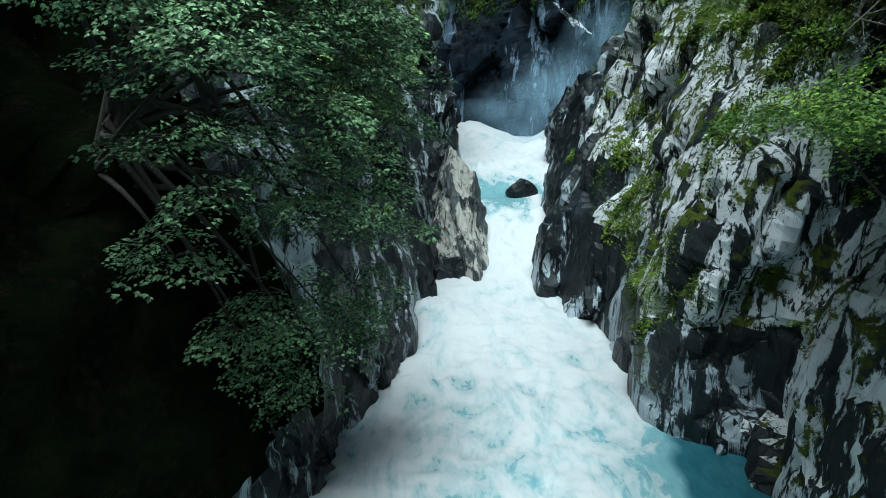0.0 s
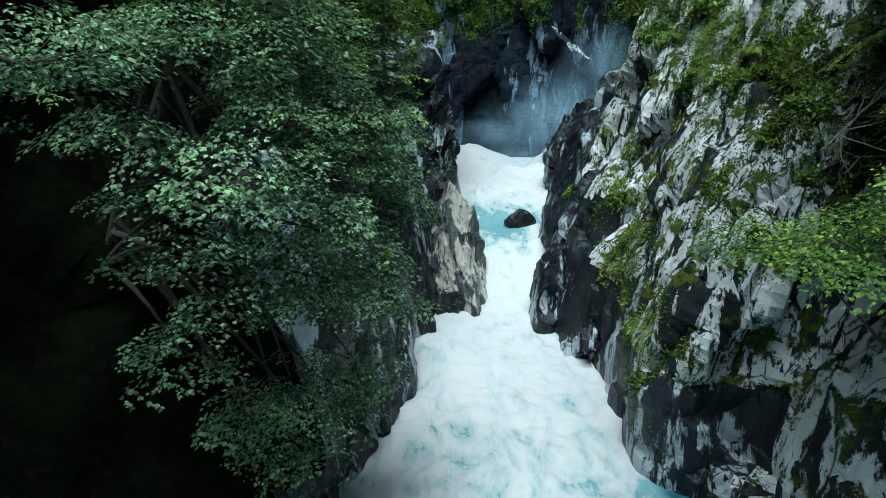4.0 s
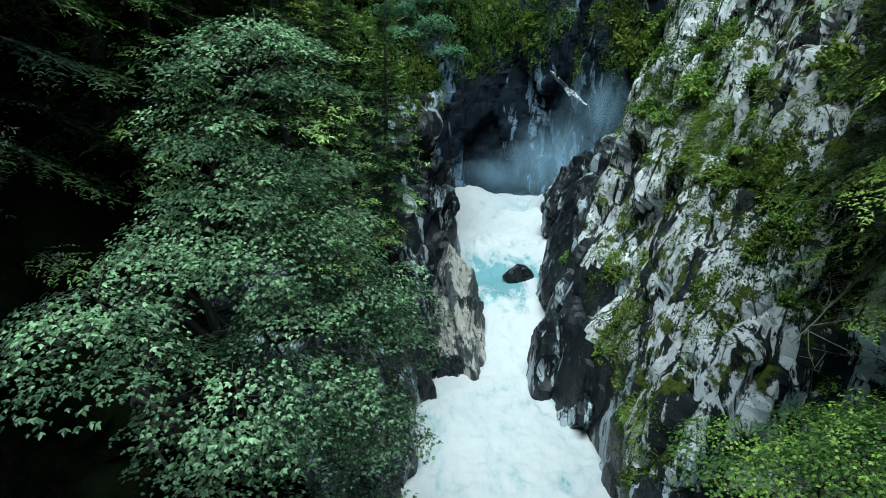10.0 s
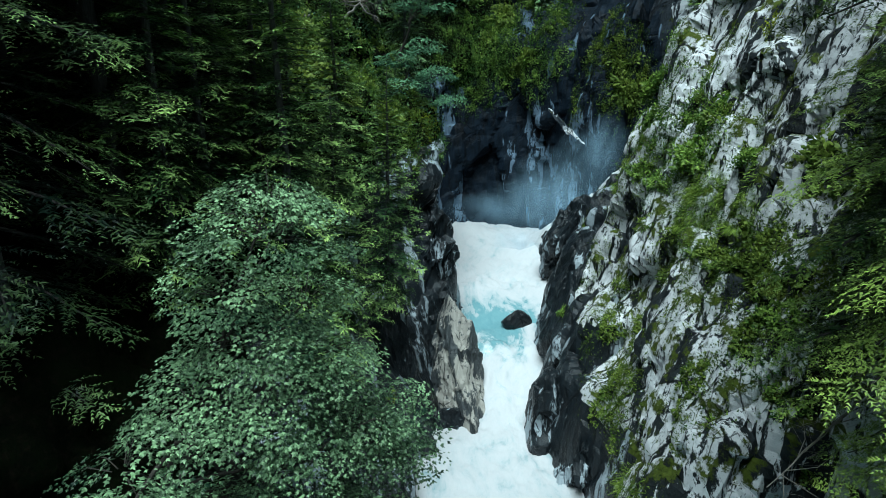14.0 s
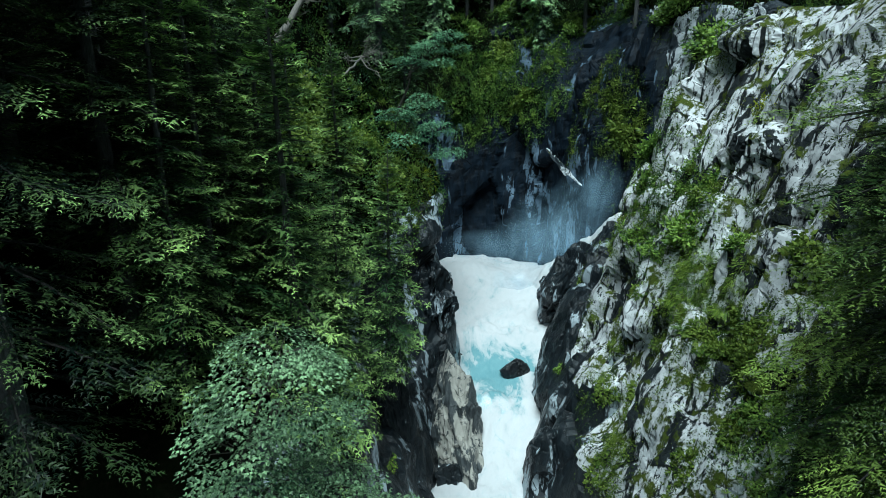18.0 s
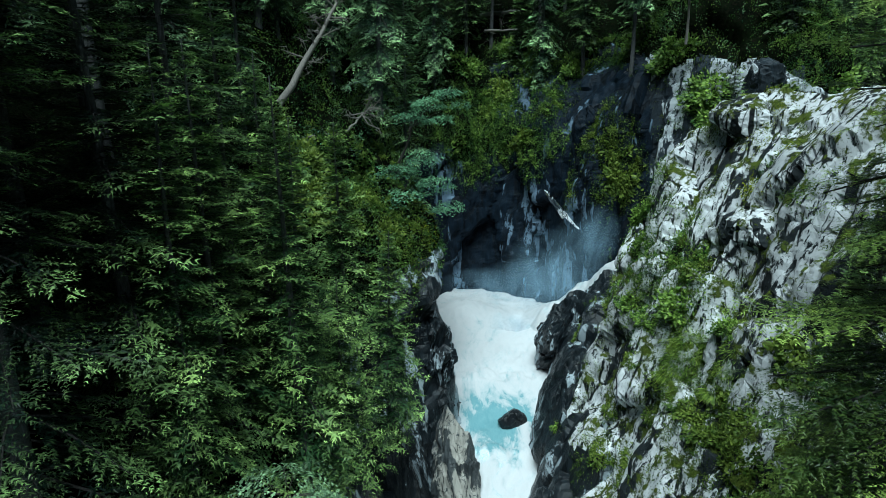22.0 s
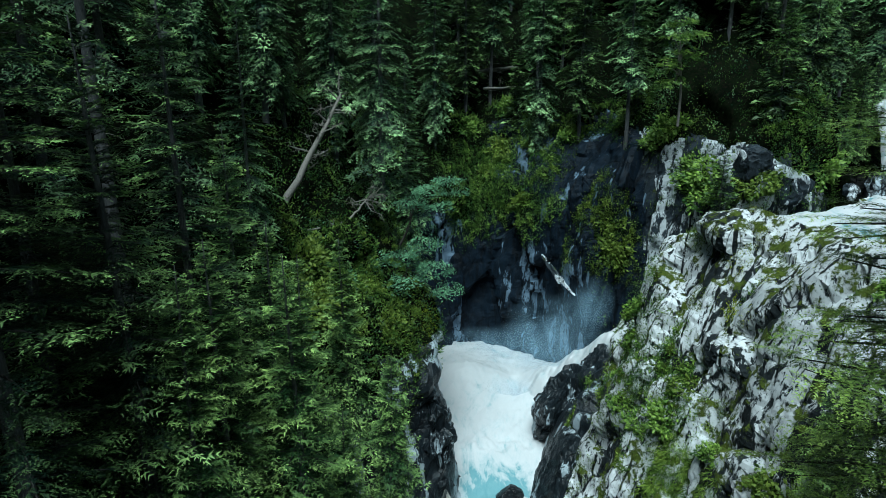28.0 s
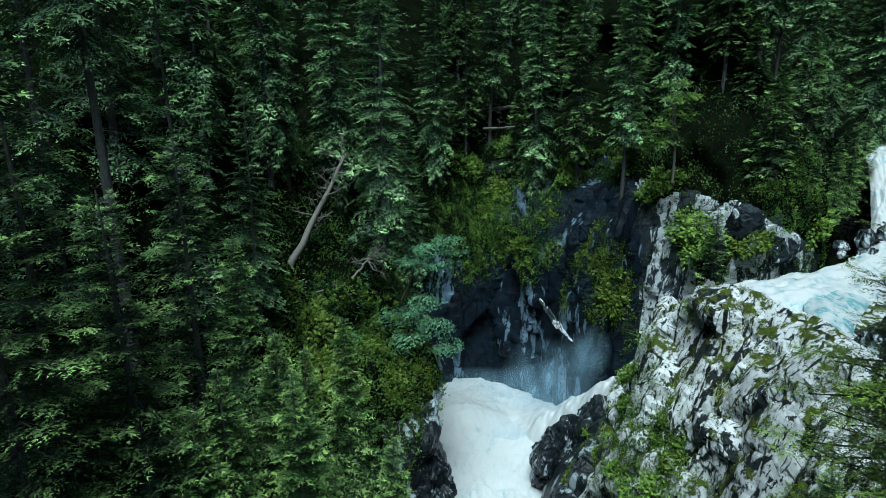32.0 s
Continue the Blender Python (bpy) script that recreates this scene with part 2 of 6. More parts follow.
def water_material():
    """White water: foam over grey-green glacier melt; the sheet's foam value says how much is aerated."""
    m, bsdf, node, link = material("glacier_white_water")
    att = node("ShaderNodeAttribute")
    att.attribute_name = "foam"
    v = coords(node, (1.0, 0.45, 1.0))
    n1, n2, n3 = fbm(node, v, 0.42, 8, 0.6, 2.4), fbm(node, v, 2.6, 7, 0.65, 0.8), fbm(node, v, 9.0, 6, 0.7)
    f = maths(node, "ADD", att.outputs["Fac"], maths(node, "MULTIPLY", maths(node, "SUBTRACT", n1, 0.5), 2.3))
    f = maths(node, "ADD", f, maths(node, "MULTIPLY", maths(node, "SUBTRACT", n2, 0.5), 1.0))
    foam = ramp(node, f, (0.18, 0.0), (0.42, 0.5), (0.66, 0.87), (0.92, 1.0))
    still = ramp(node, maths(node, "ADD", att.outputs["Fac"], 0.5), (0.25, 1.0), (0.45, 0.0))
    deep = mix(node, still, mix(node, n2, (0.12, 0.26, 0.30), (0.25, 0.42, 0.45)), mix(node, n2, (0.012, 0.055, 0.075), (0.05, 0.17, 0.21)))
    white = mix(node, n3, (0.49, 0.50, 0.515), (0.56, 0.565, 0.575))
    link.new(mix(node, foam, deep, white), bsdf.inputs["Base Color"])
    rr = maths(node, "MULTIPLY_ADD", foam, 0.5)
    rr.node.inputs[2].default_value = 0.12
    link.new(rr, bsdf.inputs["Roughness"])
    hgt = maths(node, "ADD", maths(node, "MULTIPLY", n2, 1.0), maths(node, "MULTIPLY", n3, 0.3))
    link.new(node("ShaderNodeBump", Strength=0.3, Distance=0.07, Height=hgt).outputs[0], bsdf.inputs["Normal"])
    return m


WATER = water_material()


def spray_material():
    """Blown spray: white droplets thinning out to nothing towards the cloud's rim."""
    m, bsdf, node, link = material("waterfall_spray")
    g = node("ShaderNodeTexGradient", Vector=node("ShaderNodeAttribute").outputs["Vector"])
    g.inputs["Vector"].links[0].from_node.attribute_name = "cloud"
    g.gradient_type = "SPHERICAL"
    n = fbm(node, coords(node, (1, 1, 0.6)), 0.35, 7, 0.6, 0.8)
    a = maths(node, "MULTIPLY", ramp(node, g.outputs["Fac"], (0.0, 0.0), (0.75, 1.0)), ramp(node, n, (0.3, 0.0), (0.75, 1.0)))
    a = maths(node, "MULTIPLY", a, 0.36)
    bsdf.inputs["Base Color"].default_value = (0.46, 0.70, 0.90, 1)
    bsdf.inputs["Roughness"].default_value = 1.0
    bsdf.inputs["Specular IOR Level"].default_value = 0.0
    link.new(a, bsdf.inputs["Alpha"])
    return m


SPRAY = spray_material()

# ---- building helpers ----


def mesh_grid(name, P, mat, attr=None, smooth=True):
    """A sheet from an (n, m, 3) array of places."""
    n, m = P.shape[:2]
    i = np.arange(n * m).reshape(n, m)
    faces = np.stack([i[:-1, :-1], i[1:, :-1], i[1:, 1:], i[:-1, 1:]], -1).reshape(-1, 4)
    return mesh_arrays(name, P.reshape(-1, 3), faces, mat, attr, smooth)


def mesh_arrays(name, verts, faces, mat, attr=None, smooth=False):
    me = bpy.data.meshes.new(name)
    k = faces.shape[1]
    me.vertices.add(len(verts))
    me.vertices.foreach_set("co", np.ascontiguousarray(verts, dtype=np.float32).ravel())
    me.loops.add(faces.size)
    me.loops.foreach_set("vertex_index", np.ascontiguousarray(faces, dtype=np.int32).ravel())
    me.polygons.add(len(faces))
    me.polygons.foreach_set("loop_start", np.arange(0, faces.size, k, dtype=np.int32))
    me.polygons.foreach_set("use_smooth", np.full(len(faces), smooth))
    for key, values in (attr or {}).items():
        values = np.asarray(values, dtype=np.float32)
        if values.ndim == 1:
            me.attributes.new(key, "FLOAT", "POINT").data.foreach_set("value", values)
        else:
            me.attributes.new(key, "FLOAT_VECTOR", "POINT").data.foreach_set("vector", values.ravel())
    me.materials.append(mat)
    me.update(calc_edges=True)
    me.validate()
    return me


def thing(name, label, category, group="", kind="", at=(0, 0, 0)):
    ob = new(name)
    ob.location = at
    ob.empty_display_size = 0.2
    return tagged(ob, label, category, group, kind)


def part(name, mesh, parent, label=""):
    ob = new(name, mesh)
    ob.parent = parent
    return tagged(ob, label)


def normals_of(P):
    du, dv = np.gradient(P, axis=0), np.gradient(P, axis=1)
    n = np.cross(du, dv)
    return n / np.maximum(np.linalg.norm(n, axis=2, keepdims=True), 1e-9)


def catmull(K, x):
    """Smooth values at x between the rows of K, one row a unit."""
    i = np.clip(np.floor(x).astype(int), 0, len(K) - 2)
    f = (x - i).reshape(-1, *([1] * (K.ndim - 1)))
    a, b, c, d = K[np.maximum(i - 1, 0)], K[i], K[i + 1], K[np.minimum(i + 2, len(K) - 1)]
    return b + 0.5 * f * (c - a + f * (2 * a - 5 * b + 4 * c - d + f * (3 * (b - c) + d - a)))


def blocky(p, size, stretch, amount, seed, tilt=0.9):
    """Broken rock: each block of a cell pattern stands out and leans by its own amount."""
    q = Vector((p[0] / (size * stretch[0]) + seed, p[1] / (size * stretch[1]), p[2] / (size * stretch[2])))
    dist, pts = noise.voronoi(q)
    c = pts[0]
    h = noise.cell(c * 37.7)
    lean = noise.cell_vector(c * 91.3) - Vector((0.5, 0.5, 0.5))
    return amount * ((h - 0.5) * 0.8 + tilt * 2.0 * lean.dot(q - c))


class Cliff:
    """A rock face: stations along its foot, each with the setback of the face at a row of heights."""

    def __init__(self, heights):
        self.heights, self.rows = np.array(heights, float), []

    def station(self, x, y, dx, dy, *setbacks, top=99.0):
        d = np.array([dx, dy]) / math.hypot(dx, dy)
        s = np.array(setbacks, float)
        self.rows.append(np.column_stack([x + d[0] * s, y + d[1] * s, np.minimum(self.heights, top)]))

    def build(self, name, mats, choose, label, step, blocks, dv=0.22, dip=(0, 0, 0), ease=None):
        K = np.array(self.rows)
        gaps = np.linalg.norm(np.diff(K[:, 2, :2], axis=0), axis=1)
        u = np.concatenate([[i + np.arange(max(2, int(g / step))) / max(2, int(g / step)) for i, g in enumerate(gaps)][j] for j in range(len(gaps))] + [[len(K) - 1.0]])
        U = catmull(K, u)
        hz = np.diff(self.heights)
        v = np.concatenate([i + np.arange(max(2, int(min(h, 14) / dv))) / max(2, int(min(h, 14) / dv)) for i, h in enumerate(hz)] + [[len(hz) * 1.0]])
        P = catmull(np.swapaxes(U, 0, 1), v)
        P = np.swapaxes(P, 0, 1)
        N = normals_of(P)
        if (N * (np.array([4.0, 30.0, 25.0]) - P)).sum() < 0:
            N = -N
        D = np.zeros(P.shape[:2])
        turn = Euler([radians(a) for a in dip]).to_matrix()
        for a in range(P.shape[0]):
            for b in range(P.shape[1]):
                p = P[a, b]
                w = noise.noise_vector(Vector(p) * 0.5) * 0.35 + noise.noise_vector(Vector(p) * 1.7) * 0.12
                q = turn @ Vector((p[0] + w.x, p[1] + w.y, p[2] + w.z))
                D[a, b] = sum(blocky(q, *k) for k in (blocks(*p) if callable(blocks) else blocks)) + 0.14 * noise.fractal(Vector(p) * 1.3, 0.9, 2.1, 5)
                if ease:
                    D[a, b] *= ease(*p)
        E = np.pad(D, 1, mode="edge")
        D = 0.6 * D + 0.10 * (E[:-2, 1:-1] + E[2:, 1:-1] + E[1:-1, :-2] + E[1:-1, 2:])
        self.P, self.N = P + N * D[:, :, None], N
        self.N = normals_of(self.P) * np.sign((normals_of(self.P) * N).sum(axis=2, keepdims=True) + 1e-9)
        me = mesh_grid(name, self.P, mats[0], None, False)
        for m in mats[1:]:
            me.materials.append(m)
        mid = (self.P[:-1, :-1] + self.P[1:, 1:]) / 2
        slot = [choose(*p, n[2]) for p, n in zip(mid.reshape(-1, 3), self.N[:-1, :-1].reshape(-1, 3))]
        me.polygons.foreach_set("material_index", np.array(slot, dtype=np.int32))
        me.polygons.foreach_set("use_smooth", np.array([mats[k] is SOIL for k in slot]))
        ob = new(name, me)
        sol = ob.modifiers.new("depth", "SOLIDIFY")
        sol.thickness, sol.offset = 0.6, 0
        return tagged(ob, label, "cliff", kind="structure")

    def spots(self, count, inside, rnd, up=-1.0):
        """Places on the face where inside(x, y, z) holds."""
        F, Nf = self.P.reshape(-1, 3), self.N.reshape(-1, 3)
        out, tries = [], 0
        while len(out) < count and tries < count * 60:
            tries += 1
            i = rnd.randrange(len(F))
            if Nf[i, 2] >= up and inside(*F[i]):
                out.append((Vector(F[i]), Vector(Nf[i])))
        return out

    def at(self, x, y):
        """The height of the face over a place of the plan."""
        F = self.P.reshape(-1, 3)
        i = np.argmin((F[:, 0] - x) ** 2 + (F[:, 1] - y) ** 2)
        return float(F[i, 2])


# ---- the gorge: the west and north wall in one sweep, the east wall with its tower ----
west = Cliff([-3, 3, 7, 11, 15, 20, 25, 30, 36, 46, 62])
west.station(-8, -14, -1, 0, 0, 0.5, 2, 4, 7, 10, 13, 17, 22, 30, 44)
west.station(-7, -2, -1, 0, 0, 0.8, 2.2, 4.2, 7, 10, 13, 16, 20, 27, 40)
west.station(-5.6, 8, -1, 0, 0, 1, 2.5, 4.5, 6.5, 9, 12, 15, 19, 26, 38)
west.station(-3.6, 16.5, -1, 0, 0, 0.4, 1.6, 3.5, 6, 9, 12, 15, 19, 26, 38)
west.station(-2.1, 21.5, -1, 0.1, 0, 0.6, 1.6, 3.2, 5.8, 9, 11.5, 14.5, 18, 25, 38)
west.station(-1.1, 26, -1, 0.1, 0, 0.7, 1.9, 3.6, 6.2, 9, 11.5, 14.5, 18, 25, 38)
west.station(-0.8, 30.2, -1, 0.2, 0, 0.8, 2.8, 5.0, 6.9, 9, 11, 14, 18, 25, 38)
west.station(0.0, 33.0, -1, 0.3, 0, 0.9, 3.6, 6.2, 7.6, 9, 11.5, 14.5, 18.5, 26, 38)
west.station(0.9, 36.4, -1, 0.1, 0, 0.6, 2.2, 3.8, 5.0, 7.4, 11.5, 15.5, 19.5, 27, 39)
west.station(2.4, 41, -1, 0, 0, 0.5, 1.2, 2.0, 2.8, 5.4, 11, 15, 19, 27, 39)
west.station(1.3, 45.5, -1, 0.1, 0, 0.2, 0.4, 0.8, 1.5, 2.6, 7.2, 11.5, 15.5, 25, 38)
west.station(-0.6, 50, -1, 0.3, 0, 0, 0, 0.2, 0.6, 1.5, 4.5, 8.5, 12.5, 22, 36)
west.station(-2.0, 57, -1, 0.4, 0, 0, 0, 0.2, 0.6, 1.2, 2.6, 6, 11, 22, 36)
west.station(-1.0, 65, -0.8, 0.6, 0, 0, 0, 0.3, 0.7, 1.2, 2.5, 5, 9, 20, 36)
west.station(4, 69, -0.2, 1, -1, -1, -1, -0.8, -0.4, 0.2, 0.8, 3, 8, 20, 46)
west.station(8.5, 66.6, 0.05, 1, -0.6, -0.6, -0.5, -0.3, 0, 0.3, 0.8, 3, 9, 22, 50)
west.station(12, 62, 0.5, 0.85, -0.6, -0.6, -0.5, -0.3, -0.2, 0.2, 1, 3.6, 9, 22, 50)
west.station(15.2, 56.5, 0.75, 0.66, -0.6, -0.6, -0.4, -0.2, 0.0, 0.3, 1, 3, 8, 22, 50)
west.station(20.5, 52.8, 0.5, 0.86, -0.6, -0.6, -0.3, -0.2, 0.0, 0.3, 0.8, 1.4, 4, 18, 45)
west.station(25, 50, 0.4, 0.9, -1, -1, -1, -0.6, -0.3, 0, 0.2, 0.8, 3, 17, 43)
west.station(31, 48.8, 0.1, 1, -1, -1, -1, -1, -1, -0.6, -0.2, 0.6, 3, 16, 42)
west.station(37, 54, -0.4, 0.9, -1, -1, -1, -1, -1, -1, -1, 0, 2, 13, 40)
west.station(48, 72, -0.7, 0.7, -1, -1, -1, -1, -1, -1, -1, -0.5, 0, 10, 36)

east = Cliff([-3, 2, 5, 8, 11, 15, 19, 23, 27, 29.5, 29.9, 27.3, 26.8])
east.station(9, -14, 1, 0, 0, 1, 2, 4, 6, 9, 12, 15, 18, 21, 24, 28, 60)
east.station(9.2, 2, 1, 0, 0, 1, 2, 3.4, 5, 8, 11, 14, 17, 20, 23, 27, 60)
east.station(9.0, 10, 1, 0, 0, 0.6, 1.0, 2.2, 3.6, 6.5, 9.5, 12.5, 15.5, 18, 21, 25, 60)
east.station(9.0, 14.6, 1, 0.1, 0, 0.5, 1.1, 2.0, 3.2, 5.5, 8.5, 11.5, 14, 17, 20, 24, 60)
east.station(10.4, 17.1, 1, 0.1, 0, 0.4, 0.8, 1.4, 2.2, 4.2, 7, 9.5, 12, 14, 17, 21, 58)
east.station(8.0, 18.6, 1, 0.2, 0.3, 0.2, 0.7, 1.6, 3.0, 5, 7.2, 9.3, 11.5, 13.5, 16, 20, 56)
east.station(7.9, 21.5, 1, 0.1, 0, 0.1, 0.5, 1.3, 2.6, 5.0, 7.2, 8.8, 10.6, 12.5, 15, 19, 54)
east.station(7.7, 26, 1, 0.05, 0, 0.2, 0.7, 1.7, 3.2, 5.4, 6.8, 7.8, 9.6, 12, 13.5, 16, 54)
east.station(6.3, 29.6, 1, 0, 0, 0.4, 1.2, 2.6, 4.0, 6.2, 8.2, 9.6, 11.6, 14, 15, 17, 54)
east.station(5.4, 33.2, 1, 0, 0, 0.5, 1.4, 2.7, 4.2, 6.0, 8.2, 9.9, 12.0, 14, 15, 17, 54)
east.station(6.1, 37, 1, -0.1, 0, 0.4, 1.2, 2.2, 3.3, 5.0, 6.8, 8.6, 10.4, 12.2, 14, 16, 54)
east.station(7.3, 41.3, 1, -0.2, 0, 0.4, 1.1, 2.0, 3.2, 4.6, 5.8, 7.2, 8.8, 10.2, 12.2, 14.5, 52, top=27.6)
east.station(8.0, 45.6, 1, -0.3, 0, 0.3, 0.9, 1.6, 2.8, 6.2, 7.2, 8.2, 9.2, 10.2, 12, 15, 50, top=26.4)
east.station(9.8, 49.6, 0.9, -0.45, 0, 0.2, 0.5, 0.9, 1.8, 7.0, 8.2, 9.0, 9.8, 10.6, 12, 14.5, 50, top=25.6)
east.station(14, 51, 0.55, -0.85, 0, 0, 0.2, 0.6, 1.4, 5.0, 6.6, 7.6, 8.6, 9.4, 10.8, 13, 46, top=25.4)
east.station(19.5, 48.6, 0.6, -0.8, 0, 0, 0, 0.1, 0.3, 0.8, 2.2, 4.0, 6.0, 7.2, 8.5, 10, 40, top=26.0)
east.station(25, 45.2, 0.5, -0.85, 0, 0, 0, 0, 0, 0.2, 0.6, 1.2, 2.0, 3.0, 4.0, 7, 34, top=27.8)
east.station(33, 46.5, 0.6, -0.8, 0, 0, 0, 0, 0, 0, 0, 0, 0.2, 0.5, 0.8, 3, 26, top=28.2)
east.station(46, 58, 0.7, -0.7, 0, 0, 0, 0, 0, 0, 0, 0, 0, 0.2, 0.4, 2, 20)


def lip_low(x, y, z):
    """Blocks stand out less where water runs over the brink and where it has polished the rock."""
    if z > 27 and x > 21:
        return 0.3
    top = 1.0 - 0.35 * max(0.0, min(1.0, (z - 22) / 5.0))
    low = 4.0 if y < 24 else 6.0 if y < 31 else 9.0 if y < 36 else 12.0
    return top * (0.5 + 0.5 * max(0.0, min(1.0, (z - low) / 2.0)))


def polished(x, y, z):
    return 0.55 if z < 12 and y < 49 else 0.8


def west_zone(x, y, z, up):
    """0 wet dark wall, 1 vegetated soil with shade in its colour, 2 blue-grey cliff round the plunge pool."""
    edge = 2.2 * noise.noise(Vector((x * 0.3, y * 0.3, z * 0.3)))
    if x > 34:
        return 1
    if y > 44 and x > 20:
        return 1 if z > (33 if x < 29.5 else 29.5) + edge else 3
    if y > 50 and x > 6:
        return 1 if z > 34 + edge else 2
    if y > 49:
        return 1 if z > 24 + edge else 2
    # below the maple the near-black soil reaches far down, as painted shade
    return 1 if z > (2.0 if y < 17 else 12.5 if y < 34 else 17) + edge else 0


def east_zone(x, y, z, up):
    """0 pale lichened rock, 1 dark rock that the water keeps wet."""
    edge = 1.6 * noise.noise(Vector((x * 0.35, y * 0.35, z * 0.35))) + 0.8 * noise.noise(Vector((x, y, z)))
    wet = 4.0 if y < 24 else 5.5 if y < 31 else 9.0 if y < 36 else 12.0 if y < 37.5 else 17.0
    if y < 17.5:
        wet = 0.8
    return 1 if z < wet + edge or y > 47 and z < 14 + edge else 0


def west_blocks(x, y, z):
    if y > 50:
        return ((4.6, (1, 1.1, 2.2), 1.5, 3.1), (1.8, (1, 0.8, 2.2), 0.35, 8.7), (0.5, (1, 1, 1.6), 0.03, 5.2))
    return ((3.4, (1, 1.1, 1.9), 1.1, 3.1), (1.2, (1, 0.8, 1.9), 0.42, 8.7), (0.45, (1, 1, 1.6), 0.08, 5.2))


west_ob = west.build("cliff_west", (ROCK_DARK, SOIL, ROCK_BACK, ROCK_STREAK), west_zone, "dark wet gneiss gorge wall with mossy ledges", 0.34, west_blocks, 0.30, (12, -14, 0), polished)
east_ob = east.build("cliff_east", (ROCK_PALE, ROCK_DARK), east_zone, "pale lichen-covered gneiss cliff rising to a tower", 0.25, ((4.0, (0.8, 1.0, 2.0), 1.2, 11.3, 0.6), (1.5, (0.6, 1, 3.2), 0.46, 2.9, 0.55), (0.5, (0.8, 1, 2.4), 0.06, 7.7)), 0.22, (0, -28, 0), lip_low)

# ---- river ----
SURF_Y = np.array([-20, 4, 12, 18, 26, 30, 33, 34.5, 36, 38.3, 41, 46, 52, 58, 62, 66, 70.0])
SURF_Z = np.array([-0.6, -0.2, 0, 0.05, 0.45, 0.9, 1.4, 2.1, 3.1, 4.5, 4.8, 6.2, 7.4, 8.2, 7.6, 7.2, 7.0])
LEFT_X = np.array([-9.5, -7.5, -6, -5, -3.4, -2.4, -1.4, -1.0, -0.4, 0.2, 0.2, -0.2, -2, -4, -4, -3, -2])
RIGHT_X = np.array([12, 12, 12, 12, 10, 9, 8, 8, 8, 9, 9.5, 10.5, 13, 17, 17, 16, 14])


def river_surface():
    ys = np.concatenate([np.arange(-20, 8, 1.0), np.arange(8, 48, 0.16), np.arange(48, 70, 0.3)])
    w = np.linspace(0, 1, 110)
    P, foam = np.zeros((len(ys), len(w), 3)), np.zeros((len(ys), len(w)))
    for i, y in enumerate(ys):
        z0, a, b = (float(np.interp(y, SURF_Y, c)) for c in (SURF_Z, LEFT_X, RIGHT_X))
        for j, t in enumerate(w):
            x = a + (b - a) * t
            q = Vector((x, y * 0.8, 0))
            boil = noise.fractal(q * 0.45, 0.9, 2.0, 4)
            chop = noise.fractal(q * 1.7 + Vector((7, 0, 0)), 0.8, 2.1, 4)
            rage = 0.17 if y < 31 else (0.28 if y < 39 else 0.10 if y < 46 else 0.3)
            f = 0.80 if y < 31 else 0.92
            if y < 22:
                calm = max(0.0, min(1.0, (x - 6.2 - 0.6 * noise.noise(Vector((y * 0.7, x * 0.4, 0)))) / 1.8)) * max(0.0, min(1.0, (20 - y) / 2.0))
                f, rage = f - 0.85 * calm, rage * (1 - 0.75 * calm)
                f -= 0.34 * max(0.0, (27 - y) / 14.0)
            if 37.0 < y < 47:
                core = math.exp(-((x - 4.6) / 3.2) ** 4 - ((y - 41.2) / 3.4) ** 2)
                f -= 1.0 * core
                f += 0.8 * math.exp(-((x - 6.6 - 0.2 * (41 - y)) / 0.8) ** 2) * (1 if y < 41.5 else 0)
            z0b = z0 + 1.9 * math.exp(-((x - 11.5) / 2.6) ** 2 - ((y - 55.2) / 2.8) ** 2)
            z0b += 1.3 * math.exp(-((x - 2.6) / 2.8) ** 2 - ((y - 57.0) / 3.0) ** 2) - 0.7 * math.exp(-((x - 8.2) / 1.6) ** 2 - ((y - 57.0) / 3.0) ** 2)
            P[i, j] = (x, y + 0.1 * chop, z0b + rage * (boil * 0.7 + chop * 0.4))
            foam[i, j] = f
    return mesh_grid("river", P, WATER, {"foam": foam.ravel()})


tagged(new("river", river_surface()), "white foaming glacier water filling the gorge", "river", kind="structure")


def sloping_stream(name, line, widths, label, rage, foam_level, steps=160, across=26, skirt=1.1):
    """A fast stream along a line of places, as wide as widths say."""
    K = np.array(line, float)
    u = np.linspace(0, len(K) - 1, steps)
    C, W = catmull(K, u), np.interp(u, range(len(widths)), widths)
    T = unit_rows(np.gradient(C, axis=0) * np.array([1, 1, 0]))
    S = np.column_stack([-T[:, 1], T[:, 0], 0 * T[:, 0]])
    P, foam = np.zeros((steps, across, 3)), np.zeros((steps, across))
    for i in range(steps):
        for j in range(across):
            t = 2 * j / (across - 1) - 1
            p = C[i] + S[i] * W[i] * t
            q = Vector((i * 0.06, t * 2.0, K[0][0]))
            P[i, j] = p + np.array([0, 0, rage * noise.fractal(q * 1.3, 0.8, 2.0, 5) - skirt * abs(t) ** 3])
            foam[i, j] = foam_level + 0.35 * noise.noise(q * 2.1)
    return tagged(new(name, mesh_grid(name, P, WATER, {"foam": foam.ravel()})), label, "river", kind="structure")


def unit_rows(v):
    return v / np.maximum(np.linalg.norm(v, axis=1, keepdims=True), 1e-9)


